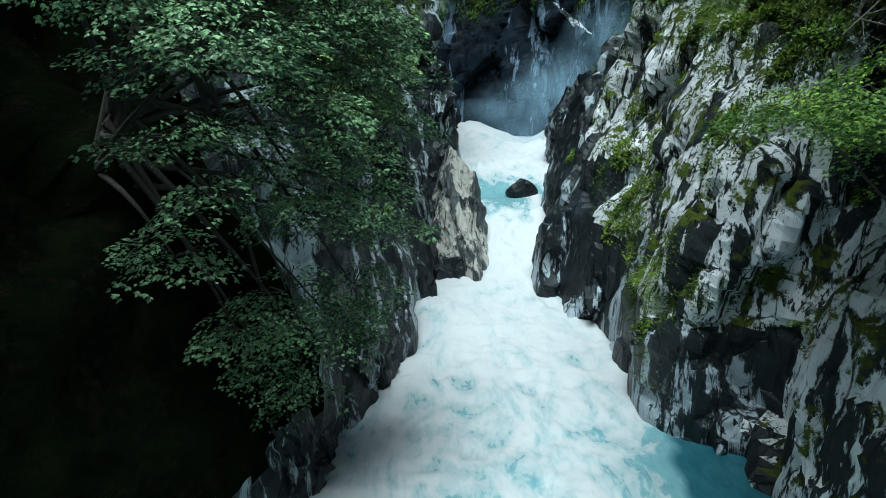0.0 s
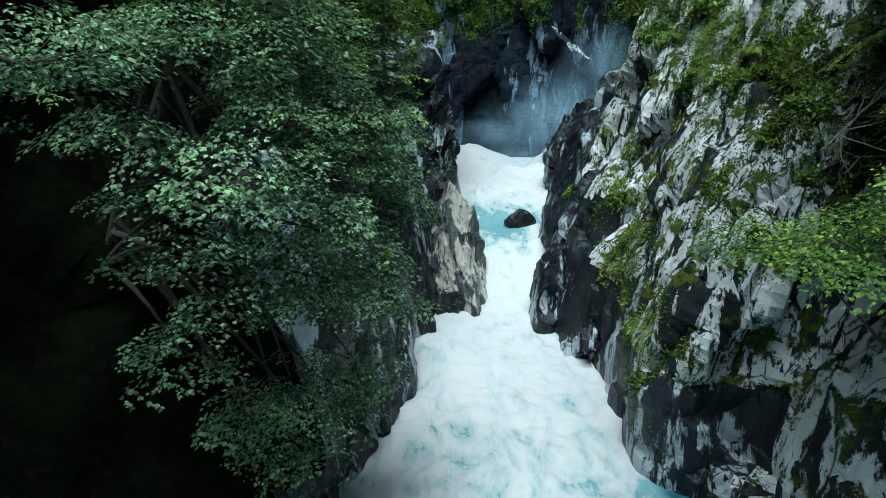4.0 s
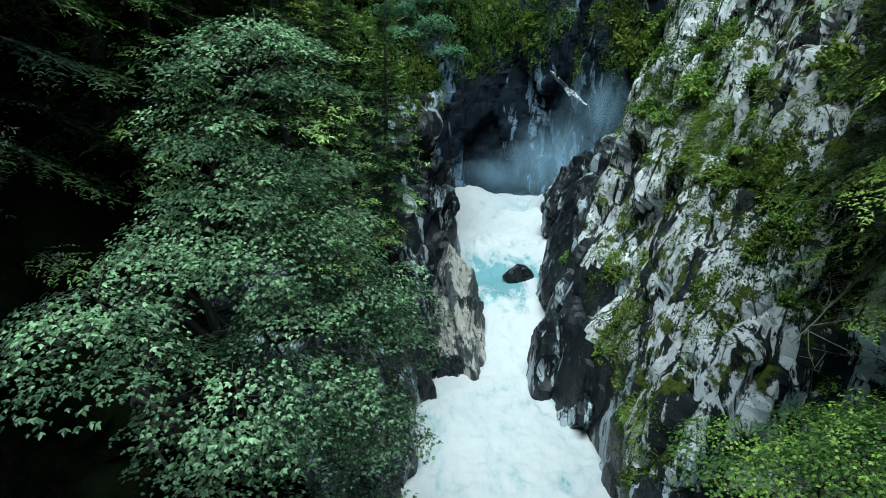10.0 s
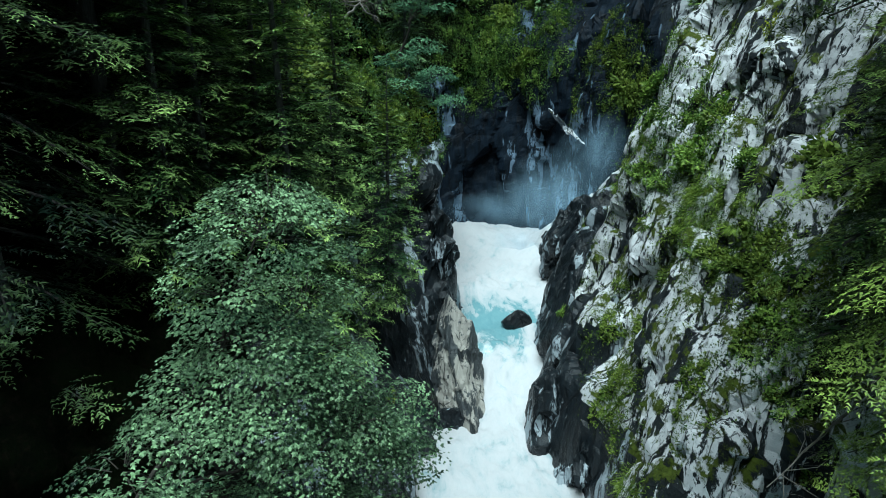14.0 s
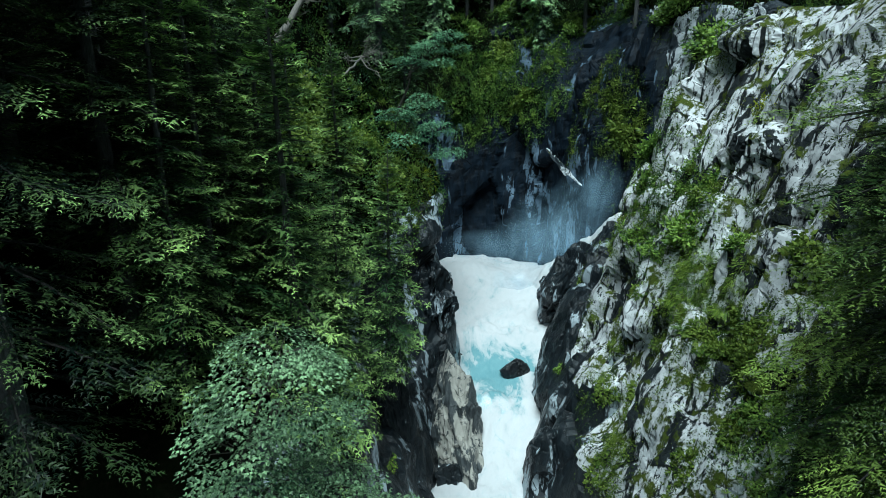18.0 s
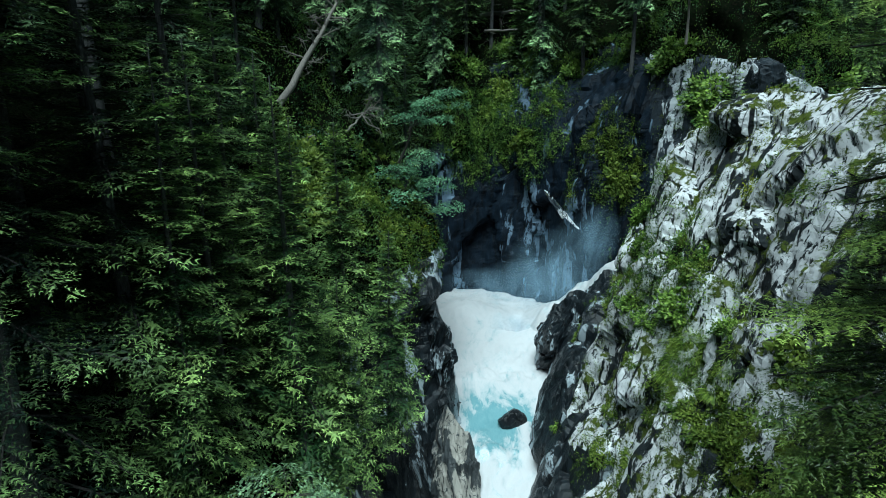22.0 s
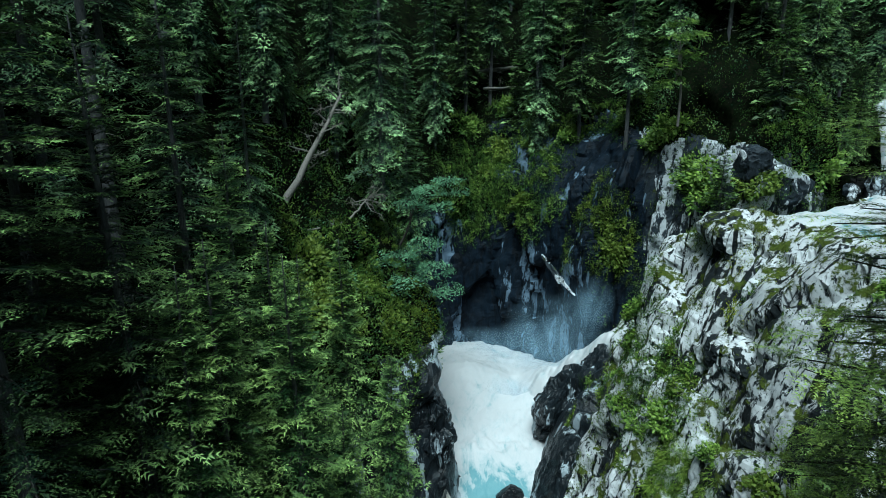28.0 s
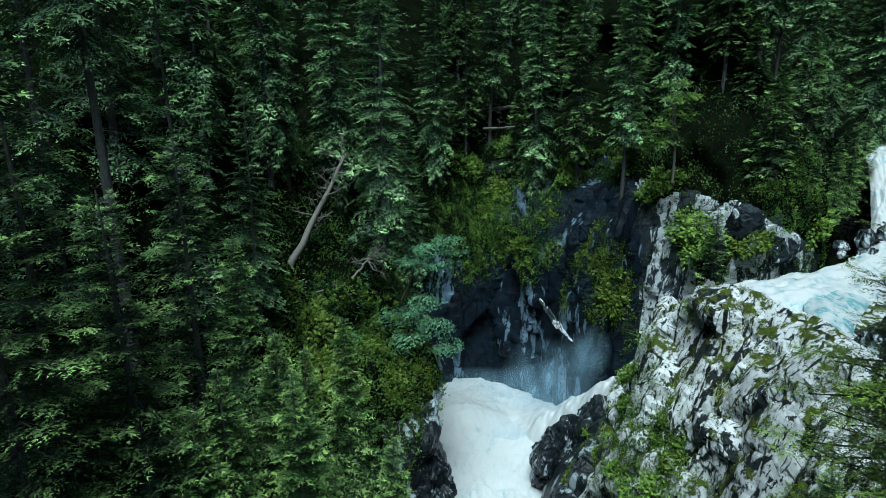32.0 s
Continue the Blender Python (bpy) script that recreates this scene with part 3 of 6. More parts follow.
sloping_stream("upper_river", ((62, 71, 39.5), (52, 63.5, 38.2), (46.5, 60, 37.6), (44.2, 57.5, 36.8), (42.6, 54.5, 33.2), (41.2, 51.8, 30.9), (37.5, 47.4, 29.0), (31, 43.5, 28.5), (26, 42.2, 28.3), (23.4, 43.6, 27.8), (21.2, 46.2, 25.2)),
               (3, 3, 2.4, 1.6, 1.3, 1.5, 2.6, 3.8, 3.2, 2.4, 1.8), "pale glacier stream rushing over boulders above the fall", 0.42, 0.78, 240, 40)
sloping_stream("side_stream", ((29.5, 41, 28.25), (27, 37.6, 28.1), (25.2, 34.6, 27.95), (23.6, 31.6, 27.6), (22.6, 29, 26.9), (22, 27, 25)), (2.2, 1.6, 1.0, 1.1, 1.4, 1.4), "thin sheet of stream water running between the tower and a mossy boulder", 0.12, 0.45, 90, 20, 0.5)
sloping_stream("waterfall", ((21.6, 45.0, 27.6), (19.4, 47.6, 21.4), (17.0, 50.2, 17.0), (14.6, 52.2, 14.0), (12.4, 54.0, 11.4), (9.6, 55.8, 8.6), (6.0, 57.0, 5.0)), (3.0, 2.6, 2.2, 2.2, 2.6, 3.6, 4.5), "white waterfall shooting down a narrow rock channel", 0.5, 1.0, skirt=3.2)


def hillside():
    """The wooded mountain that closes the valley, one sheet out to the horizon. Its unseen south side is raised to
    block sky light.
    """
    r = np.concatenate([np.linspace(52, 130, 30), np.linspace(140, 2500, 16)])
    a = np.linspace(0, 2 * math.pi, 121)
    P = np.zeros((len(r), len(a), 3))
    for i, q in enumerate(r):
        for j, t in enumerate(a):
            x, y = 8 + q * math.sin(t), 32 + q * math.cos(t)
            # the second term lifts the unseen south slope, which darkens the gorge
            rise = (0.62 * (1 + 0.2 * math.sin(t * 3 + 1)) * (0.5 + 0.5 * math.cos(t)) + 0.55 * (0.5 - 0.5 * math.cos(t))) * max(0.0, min(q, 420) - 50)
            P[i, j] = (x, y, 27.0 - 6 * max(0.0, -math.cos(t)) + rise + 2.5 * noise.fractal(Vector((x, y, 0)) * 0.03, 0.9, 2.0, 5))
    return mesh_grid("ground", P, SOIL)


tagged(new("ground", hillside()), "steep wooded mountainside round the gorge", "ground", kind="structure")

# ---- plants ----
rnd = random.Random(7)
rng = np.random.default_rng(7)


def unit(v):
    return v / np.maximum(np.linalg.norm(v, axis=-1, keepdims=True), 1e-9)


def blades(base, way, side, width, fold=0.0, belly=0.45):
    """Pointed leaves as quads: from base along way, as wide as width, (n, 4, 3)."""
    mid = base + way * belly
    s = unit(side) * np.asarray(width).reshape(-1, 1) * 0.5
    lift = np.cross(unit(way), unit(side)) * np.asarray(width).reshape(-1, 1) * fold
    return np.stack([base, mid + s + lift, base + way, mid - s + lift], 1)


def blade_mesh(name, Q, young_shaded, mat):
    n, k = Q.shape[:2]
    return mesh_arrays(name, Q.reshape(-1, 3), np.arange(n * k).reshape(n, k), mat, {"young_shaded": np.repeat(young_shaded, k)})


def tube(points, radii, sides=7):
    """A tapering tube along points: verts, faces."""
    P = np.asarray(points, float)
    T = unit(np.gradient(P, axis=0))
    ref = np.array([0.31, 0.87, 0.2]) if abs(T[0][2]) > 0.8 else np.array([0, 0, 1.0])
    A = unit(np.cross(T, ref))
    B = np.cross(T, A)
    a = np.linspace(0, 2 * math.pi, sides, endpoint=False)
    V = P[:, None] + np.asarray(radii)[:, None, None] * (np.cos(a)[None, :, None] * A[:, None] + np.sin(a)[None, :, None] * B[:, None])
    i = np.arange(len(P) * sides).reshape(len(P), sides)
    j = np.roll(i, -1, axis=1)
    F = np.stack([i[:-1], j[:-1], j[1:], i[1:]], -1).reshape(-1, 4)
    return V.reshape(-1, 3), F


def tubes_mesh(name, runs, mat, sides=7):
    V, F, k = [], [], 0
    for pts, rad in runs:
        v, f = tube(pts, rad, sides)
        V.append(v)
        F.append(f + k)
        k += len(v)
    return mesh_arrays(name, np.concatenate(V), np.concatenate(F), mat, None, True)


def bough(length, gap, sub, seed):
    """One conifer bough along +x: side sprays in an uneven, drooping fan, each with its twigs. Returns triangles and a
    tone for new tips and inner shade.
    """
    g = np.random.default_rng(seed)
    B, W, S, wid, yo = [], [], [], [], []
    n = int(length / gap)
    for k in range(n):
        s = 0.10 + 0.90 * (k + g.random()) / n
        for sg in (-1, 1):
            if g.random() < 0.08:
                continue
            ln = (length * 0.40 * (1 - s) ** 0.7 + 0.16) * g.uniform(0.5, 1.25)
            root = np.array([s * length, 0, -0.16 * length * s ** 2 + 0.08 * length * max(0, s - 0.6)])
            an = math.radians(g.uniform(30, 72)) * sg
            d = np.array([math.cos(an), math.sin(an), g.uniform(-0.28, 0.06)])
            d /= np.linalg.norm(d)
            sd = np.cross(d, [0, 0, 1]) + np.array([0, 0, g.uniform(-0.25, 0.25)])
            m = max(2, int(ln / sub))
            sag = g.uniform(0.03, 0.22)
            for q in range(m + 1):
                f = (q + 0.9 * g.random()) / m
                p = root + d * ln * f + np.array([0, 0, -sag * ln * f * f]) + g.normal(0, 0.16 * sub, 3)
                for t2 in ((0,) if q == m else (-1, 1)):
                    l2 = sub * 2.1 * (1 - 0.5 * f) * g.uniform(0.45, 1.3)
                    a2 = t2 * g.uniform(0.35, 1.25)
                    w2 = d * math.cos(a2) + sd * math.sin(a2) + np.array([0, 0, g.uniform(-0.32, 0.1)])
                    w2 = w2 / np.linalg.norm(w2) * l2
                    B.append(p), W.append(w2), S.append(np.cross(w2, [0, 0, 1]) + np.array([0, 0, g.uniform(-0.4, 0.4) * l2])), wid.append(l2 * g.uniform(0.26, 0.42))
                    # tips lighter as new growth; inner twigs darkened, shade painted into their tone
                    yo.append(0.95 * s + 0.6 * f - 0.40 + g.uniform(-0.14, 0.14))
    B, W = np.array(B), np.array(W)
    S = unit(np.array(S)) * np.array(wid)[:, None] * 0.5
    Q = np.stack([B - S, B + W, B + S], 1)
    return Q, np.clip(np.array(yo), 0, 1)


BOUGHS = {}
for kind, (gap, sub) in {"near": (0.095, 0.042), "fine": (0.125, 0.074), "medium": (0.19, 0.125), "far": (0.31, 0.215)}.items():
    BOUGHS[kind] = [(ln, [bough(ln, gap * (0.7 + 0.15 * ln), sub * (0.85 + 0.08 * ln), 17 * int(ln * 2) + v) for v in range(4)]) for ln in (0.8, 1.6, 2.6, 3.8)]


def conifer_meshes(name, height, radius, kind, needle, bare=0.05, whorl=0.5, per=6, droop=0.0, seed=1, shape=0.8, stem=0.0, gaps=0.1, face=None):
    """Trunk, crown and dead lower twigs of a conifer that stands at the origin. face: the compass way of the side that stands in the open, where the growth is finest."""
    g = np.random.default_rng(seed)
    stem = stem or height * 0.011 + 0.05
    hs = np.linspace(0, height, 14)
    sway = np.cumsum(g.normal(0, 0.012, (14, 2)), axis=0) * height / 14
    pts = np.column_stack([sway, hs])
    trunk = tubes_mesh(name + "_trunk", [(pts, stem * (1 - 0.93 * hs / height))], BARK, 9)
    Qs, ys, sticks = [], [], []
    h = height * bare
    while h < height * 0.985:
        f = (h - height * bare) / (height * (1 - bare))
        for a in np.arange(per) * 2 * math.pi / per + g.uniform(0, 6.3):
            if g.random() < gaps:
                continue
            L = radius * ((1 - f) ** shape) * (0.55 + 0.45 * min(1, f * 6)) * g.uniform(0.62, 1.15) + 0.18
            az = a + g.uniform(-0.3, 0.3)
            level = kind if face is None or math.cos(az - face) > 0.12 else "medium"
            tem = min(BOUGHS[level], key=lambda t: abs(t[0] - L))
            Q, yo = tem[1][g.integers(4)]
            Q = Q * (L / tem[0])
            pitch = math.radians(-20 + 45 * f - droop * (1 - f) + g.uniform(-12, 12))
            M = np.array((Matrix.Rotation(az, 3, "Z") @ Matrix.Rotation(-pitch, 3, "Y") @ Matrix.Rotation(g.uniform(-0.3, 0.3), 3, "X")))
            hh = h + g.uniform(-0.35, 0.35) * whorl
            c = np.array([np.interp(hh, hs, pts[:, 0]), np.interp(hh, hs, pts[:, 1]), hh])
            Qs.append(Q @ M.T + c)
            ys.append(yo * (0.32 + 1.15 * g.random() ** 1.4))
            end = M @ np.array([L * 0.8, 0, -0.12 * L]) + c
            if kind != "far":
                sticks.append((np.array([c, (c + end) / 2 + M @ np.array([0, 0, 0.03 * L]), end]), np.array([0.012, 0.009, 0.003]) * L + 0.004))
        h += whorl * (1.15 - 0.5 * f) * g.uniform(0.8, 1.2)
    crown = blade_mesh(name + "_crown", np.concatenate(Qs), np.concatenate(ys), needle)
    limbs = tubes_mesh(name + "_limbs", sticks, TWIG, 3) if sticks else None
    bits = []
    for k in range(int(10 + height * bare * 3)):
        hh = g.uniform(0.02, max(bare, 0.12)) * height
        a, L = g.uniform(0, 6.3), g.uniform(0.4, 1.5)
        c = np.array([0, 0, hh])
        e = c + L * np.array([math.cos(a), math.sin(a), g.uniform(-0.5, 0.1)])
        bits.append((np.array([c, (c + e) / 2 + [0, 0, 0.06], e]), [0.018, 0.012, 0.004]))
    dead = tubes_mesh(name + "_dead", bits, DEADWOOD, 3)
    return trunk, limbs, crown, dead


def plant_conifer(meshes, x, y, z, label, group, turn=0.0, scale=1.0, name="fir_tree"):
    t = thing(name, label, "tree", group, at=(x, y, z))
    for nm, me in zip(("trunk", "branchwork", "crown", "dead_twigwork"), meshes):
        if me:
            tagged(part(nm, me, t), kind="" if nm in ("trunk", "crown") else "stuff")
    t.rotation_euler = (rnd.uniform(-0.02, 0.02), rnd.uniform(-0.02, 0.02), turn)
    t.scale = (scale, scale, scale)
    return t


LOBES = ((0.0, 1.0, 0.52), (0.85, 0.78, 0.40), (-0.85, 0.78, 0.40))


def maple_leaves(centres, ways, sizes, seed):
    """Drooping three-lobed leaves hung at the centres."""
    g = np.random.default_rng(seed)
    n = len(centres)
    up = np.array([0, 0, 1.0]) + g.normal(0, 0.25, (n, 3))
    w = unit(ways)
    side = unit(np.cross(w, up))
    Q = []
    for an, ln, wd in LOBES:
        d = (w * math.cos(an) + side * math.sin(an)) * (sizes * ln)[:, None]
        Q.append(blades(centres, d, np.cross(d, up), sizes * wd, 0.12))
    return np.concatenate(Q), n


def leafy_spray(count, reach, size, seed, droop=0.45):
    """A flat, drooping spray of leaves round the origin, opening along +x."""
    g = np.random.default_rng(seed)
    r = reach * np.sqrt(g.random(count))
    a = g.uniform(-2.2, 2.2, count)
    c = np.column_stack([r * np.cos(a) * 1.1, r * np.sin(a), -droop * r ** 2 / reach + g.normal(0, 0.07 * reach, count)])
    w = np.column_stack([np.cos(a) + 0.5, np.sin(a), -0.5 - 0.5 * g.random(count)]) + g.normal(0, 0.25, (count, 3))
    Q, n = maple_leaves(c, w, size * g.uniform(0.65, 1.2, count), seed + 1)
    # inner leaves of a spray darker, as shade in the colour
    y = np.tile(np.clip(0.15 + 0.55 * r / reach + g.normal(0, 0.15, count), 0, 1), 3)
    return Q, y


def broadleaf_tree(name, label, base, stem, lumps, sprays, leaf_size, leaf_mat, bark, group="", centre=None, leaves_per=46, reach=0.75):
    """A broadleaf tree: trunk, limbs to every lump of its crown, and drooping sprays of leaves on the lumps."""
    t = thing(name, label, "tree", group)
    base = np.array(base, float)
    tops = np.array([l[:3] for l in lumps], float)
    radii = np.array([l[3] for l in lumps])
    mid = tops.mean(axis=0) if centre is None else np.array(centre, float)
    g = np.random.default_rng(len(lumps) * 13 + 5)
    s = np.linspace(0, 1, 8)[:, None]
    line = base + (mid - base) * s + np.sin(s * 3.1) * np.array([0.25, 0.1, 0.0])
    part("trunk", tubes_mesh("trunk", [(line, stem * (1 - 0.6 * s[:, 0]))], bark, 9), t)
    runs, twigs, Q, Y = [], [], [], []
    temp = [leafy_spray(leaves_per, reach, leaf_size, 100 + k) for k in range(6)]
    for c, r in zip(tops, radii):
        k = g.uniform(0.45, 0.95)
        p0 = base + (mid - base) * k
        q = np.linspace(0, 1, 6)[:, None]
        runs.append((p0 + (c - p0) * q + np.sin(q * 3.14) * np.array([0, 0, 0.25]), stem * (0.42 - 0.34 * q[:, 0])))
        for k in range(int(sprays * r * r / 2.6)):
            d = g.normal(0, 1, 3)
            d[2] = abs(d[2]) * 0.9 - 0.25
            d /= np.linalg.norm(d)
            p = c + d * r * np.array([1, 1, 0.75]) * g.uniform(0.72, 1.12)
            a = math.atan2(d[1], d[0]) + g.uniform(-0.5, 0.5)
            M = np.array(Matrix.Rotation(a, 3, "Z") @ Matrix.Rotation(g.uniform(-0.2, 0.3), 3, "Y"))
            sp, y = temp[g.integers(6)]
            sc = g.uniform(0.7, 1.15)
            Q.append(sp * np.array([1, 1, 1]) @ (M.T * sc) + p)
            # upward sprays lighter, sideways and low ones darker: top light painted into the leaves
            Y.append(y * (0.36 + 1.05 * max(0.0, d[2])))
            if k % 2 == 0:
                twigs.append((np.array([c + d * r * 0.2, c + d * r * 0.65 + [0, 0, 0.08], p]), [0.016, 0.011, 0.004]))
    for run in runs:
        part("limb", tubes_mesh("limb", [run], bark, 6), t)
    tagged(part("twigwork", tubes_mesh("twigwork", twigs, bark, 4), t), kind="stuff")
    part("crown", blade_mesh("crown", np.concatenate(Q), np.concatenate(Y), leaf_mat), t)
    return t


def shrub_mesh(name, radius, count, size, mat, seed, flat=0.7, hang=0.3):
    """A loose dome of small leaves on thin stems that leans out along +x."""
    g = np.random.default_rng(seed)
    d = unit(g.normal(0, 1, (count, 3)))
    d[:, 2] = np.abs(d[:, 2]) * 0.9 + 0.05
    lump = 0.65 + 0.5 * np.array([noise.noise(Vector(v) * 2.3 + Vector((seed, 0, 0))) for v in d])
    c = d * (radius * lump * g.uniform(0.45, 1.05, count) ** 0.6)[:, None] * np.array([1, 1, flat])
    w = unit(d + g.normal(0, 0.6, (count, 3)) + np.array([0, 0, -hang])) * (size * g.uniform(0.6, 1.3, count))[:, None]
    Q = blades(c, w, np.cross(w, g.normal(0, 1, (count, 3)) + [0, 0, 2.0]), size * 0.6, 0.1)
    # leaves near the top lighter, light from above painted into their tone
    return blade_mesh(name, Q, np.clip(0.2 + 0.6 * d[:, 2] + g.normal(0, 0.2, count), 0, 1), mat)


def tuft_mesh(name, length, count, mat, seed, arch=0.8):
    """A tuft of arching grass blades, two pieces each."""
    g = np.random.default_rng(seed)
    a = g.uniform(0, 6.3, count)
    out = np.column_stack([np.cos(a), np.sin(a), np.zeros(count)])
    b = out * g.uniform(0, 0.16 * length, count)[:, None]
    l = length * g.uniform(0.55, 1.1, count)[:, None]
    w1 = unit(out * 0.55 + [0, 0, 1.0] + g.normal(0, 0.15, (count, 3))) * l * 0.55
    w2 = unit(out * 1.0 + np.array([0, 0, 0.45 - arch]) + g.normal(0, 0.15, (count, 3))) * l * 0.6
    sd = np.cross(out, [0, 0, 1.0])
    Q = np.concatenate([blades(b, w1 * 1.25, sd, np.full(count, 0.035 * length)), blades(b + w1 * 0.9, w2, sd, np.full(count, 0.032 * length))])
    return blade_mesh(name, Q, np.clip(np.tile(g.random(count), 2), 0, 1), mat)


def fern_mesh(name, length, count, mat, seed):
    """A rosette of fern fronds, each with two rows of leaflets."""
    g = np.random.default_rng(seed)
    B, W, S, wd = [], [], [], []
    for k in range(count):
        a = g.uniform(0, 6.3)
        out = np.array([math.cos(a), math.sin(a), 0])
        L = length * g.uniform(0.7, 1.1)
        for q in range(1, 12):
            f = q / 12
            p = out * L * f + np.array([0, 0, L * (0.75 * f - 0.85 * f * f)])
            for sg in (-1, 1):
                s = np.array([-out[1], out[0], 0]) * sg
                B.append(p), W.append((s + 0.35 * out + [0, 0, -0.15]) * L * 0.26 * math.sin(3.0 * f + 0.14)), S.append(out), wd.append(L * 0.075)
    Q = blades(np.array(B), np.array(W), np.array(S), np.array(wd))
    return blade_mesh(name, Q, g.random(len(Q)) * 0.8, mat)


def lean_to(normal, amount=0.6):
    """A turn that leans an upright plant out from a steep face."""
    up = (Vector((0, 0, 1)) * (1 - amount) + normal * amount).normalized()
    return up.to_track_quat("Z", "Y").to_matrix().to_4x4() @ Matrix.Rotation(rnd.uniform(0, 6.3), 4, "Z")

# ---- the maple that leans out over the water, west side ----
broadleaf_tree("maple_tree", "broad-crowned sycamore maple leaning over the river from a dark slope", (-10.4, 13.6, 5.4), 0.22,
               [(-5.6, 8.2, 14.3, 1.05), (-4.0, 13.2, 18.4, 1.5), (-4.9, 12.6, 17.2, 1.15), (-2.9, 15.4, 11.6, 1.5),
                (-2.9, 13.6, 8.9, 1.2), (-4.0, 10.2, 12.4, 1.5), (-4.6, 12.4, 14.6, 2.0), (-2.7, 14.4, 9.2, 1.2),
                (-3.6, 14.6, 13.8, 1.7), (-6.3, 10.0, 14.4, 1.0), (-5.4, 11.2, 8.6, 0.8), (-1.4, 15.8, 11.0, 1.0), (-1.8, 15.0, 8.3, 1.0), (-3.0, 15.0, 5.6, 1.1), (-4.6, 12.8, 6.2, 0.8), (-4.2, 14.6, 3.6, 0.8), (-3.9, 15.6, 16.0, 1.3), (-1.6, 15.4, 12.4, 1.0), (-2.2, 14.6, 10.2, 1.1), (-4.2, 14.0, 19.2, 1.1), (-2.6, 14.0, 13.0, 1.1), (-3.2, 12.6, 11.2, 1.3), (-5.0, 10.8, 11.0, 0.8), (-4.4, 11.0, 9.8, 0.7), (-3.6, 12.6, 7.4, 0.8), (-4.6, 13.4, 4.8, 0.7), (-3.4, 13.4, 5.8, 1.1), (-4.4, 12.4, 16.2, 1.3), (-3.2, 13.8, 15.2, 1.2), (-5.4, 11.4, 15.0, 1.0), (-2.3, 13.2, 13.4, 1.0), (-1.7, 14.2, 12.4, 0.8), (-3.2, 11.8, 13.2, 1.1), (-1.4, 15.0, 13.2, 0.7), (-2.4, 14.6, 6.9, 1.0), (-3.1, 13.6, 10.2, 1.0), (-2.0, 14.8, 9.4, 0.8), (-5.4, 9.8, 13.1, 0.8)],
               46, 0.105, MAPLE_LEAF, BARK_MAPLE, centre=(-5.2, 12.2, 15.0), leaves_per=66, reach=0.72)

# ---- light green tree beside the camera's way, east side ----
broadleaf_tree("hazel_tree", "light green leafy hazel tree on a rock ledge", (11.2, 9.5, 4.5), 0.12,
               [(6.4, 8.4, 11.6, 1.1), (7.4, 8.8, 11.3, 1.0), (8.6, 9.8, 11.4, 1.1), (9.2, 11.4, 11.0, 1.0), (6.0, 10.0, 11.5, 0.7), (7.6, 8.2, 12.3, 1.0), (9.6, 9.0, 12.0, 1.4)],
               70, 0.085, BEECH_LEAF, BARK_MAPLE, centre=(9.2, 9.4, 9.6), leaves_per=72)

# ---- conifers ----
tall_m = conifer_meshes("tall_m", 22, 3.4, "medium", SPRUCE_NEEDLE, 0.06, 0.92, 7, 14, 31, 0.65, 0.22, 0.12)
old_m = conifer_meshes("old_m", 34, 3.6, "medium", SPRUCE_NEEDLE, 0.62, 0.6, 6, 14, 33, 0.5, 0.34, 0.2)
fir_a = conifer_meshes("fir_a", 34, 4.6, "fine", FIR_NEEDLE, 0.08, 1.0, 7, 4, 3, 0.55, 0.0, 0.15, -0.9)
fir_b = conifer_meshes("fir_b", 27, 3.9, "medium", FIR_NEEDLE, 0.03, 0.95, 7, 4, 5, 0.55, 0.0, 0.12)
fir_c = conifer_meshes("fir_c", 31, 4.4, "fine", FIR_NEEDLE, 0.10, 1.1, 7, 6, 11, 0.6, 0.0, 0.2)
fir_e = conifer_meshes("fir_e", 33, 5.5, "near", EAST_NEEDLE, 0.20, 0.50, 9, 12, 15, 0.36, 0.0, 0.04, 2.9)
spruce_e = conifer_meshes("spruce_e", 17, 3.0, "medium", EAST_NEEDLE, 0.02, 0.5, 7, 10, 18, 0.75)
spruce_a = conifer_meshes("spruce_a", 18, 3.1, "medium", SLOPE_NEEDLE, 0.02, 0.55, 7, 8, 8, 0.8)
spruce_b = conifer_meshes("spruce_b", 12, 2.5, "medium", SLOPE_NEEDLE, 0.0, 0.45, 7, 6, 9, 0.8)
tall_a = conifer_meshes("tall_a", 28, 3.0, "far", SPRUCE_NEEDLE, 0.12, 0.5, 6, 22, 21, 0.6, 0.28, 0.15)
tall_b = conifer_meshes("tall_b", 26, 3.4, "far", SPRUCE_NEEDLE, 0.30, 0.5, 6, 14, 22, 0.6, 0.25, 0.25)
tall_c = conifer_meshes("tall_c", 24, 2.8, "far", FIR_NEEDLE, 0.18, 0.48, 6, 10, 23, 0.7, 0.22, 0.15)
young_a = conifer_meshes("young_a", 9, 2.2, "far", FIR_NEEDLE, 0.02, 0.32, 6, 4, 24, 0.8, 0.1)

WEST_FIRS = "firs on the west slope"
plant_conifer(fir_a, -11.5, 14.2, 11.0, "tall dark silver fir with lighter bough tips on the slope", WEST_FIRS, 0.0)
plant_conifer(fir_c, -14.2, 10.0, 13.0, "dark silver fir on the slope at or beyond the edge of view", WEST_FIRS, 2.1)
plant_conifer(fir_b, -10.3, 22.8, 15.0, "dense dark fir with a pointed top above the gorge", WEST_FIRS, 1.2, 0.95)
plant_conifer(fir_b, -13.5, 18.5, 17.0, "dense dark fir on the shaded slope", WEST_FIRS, 3.3)
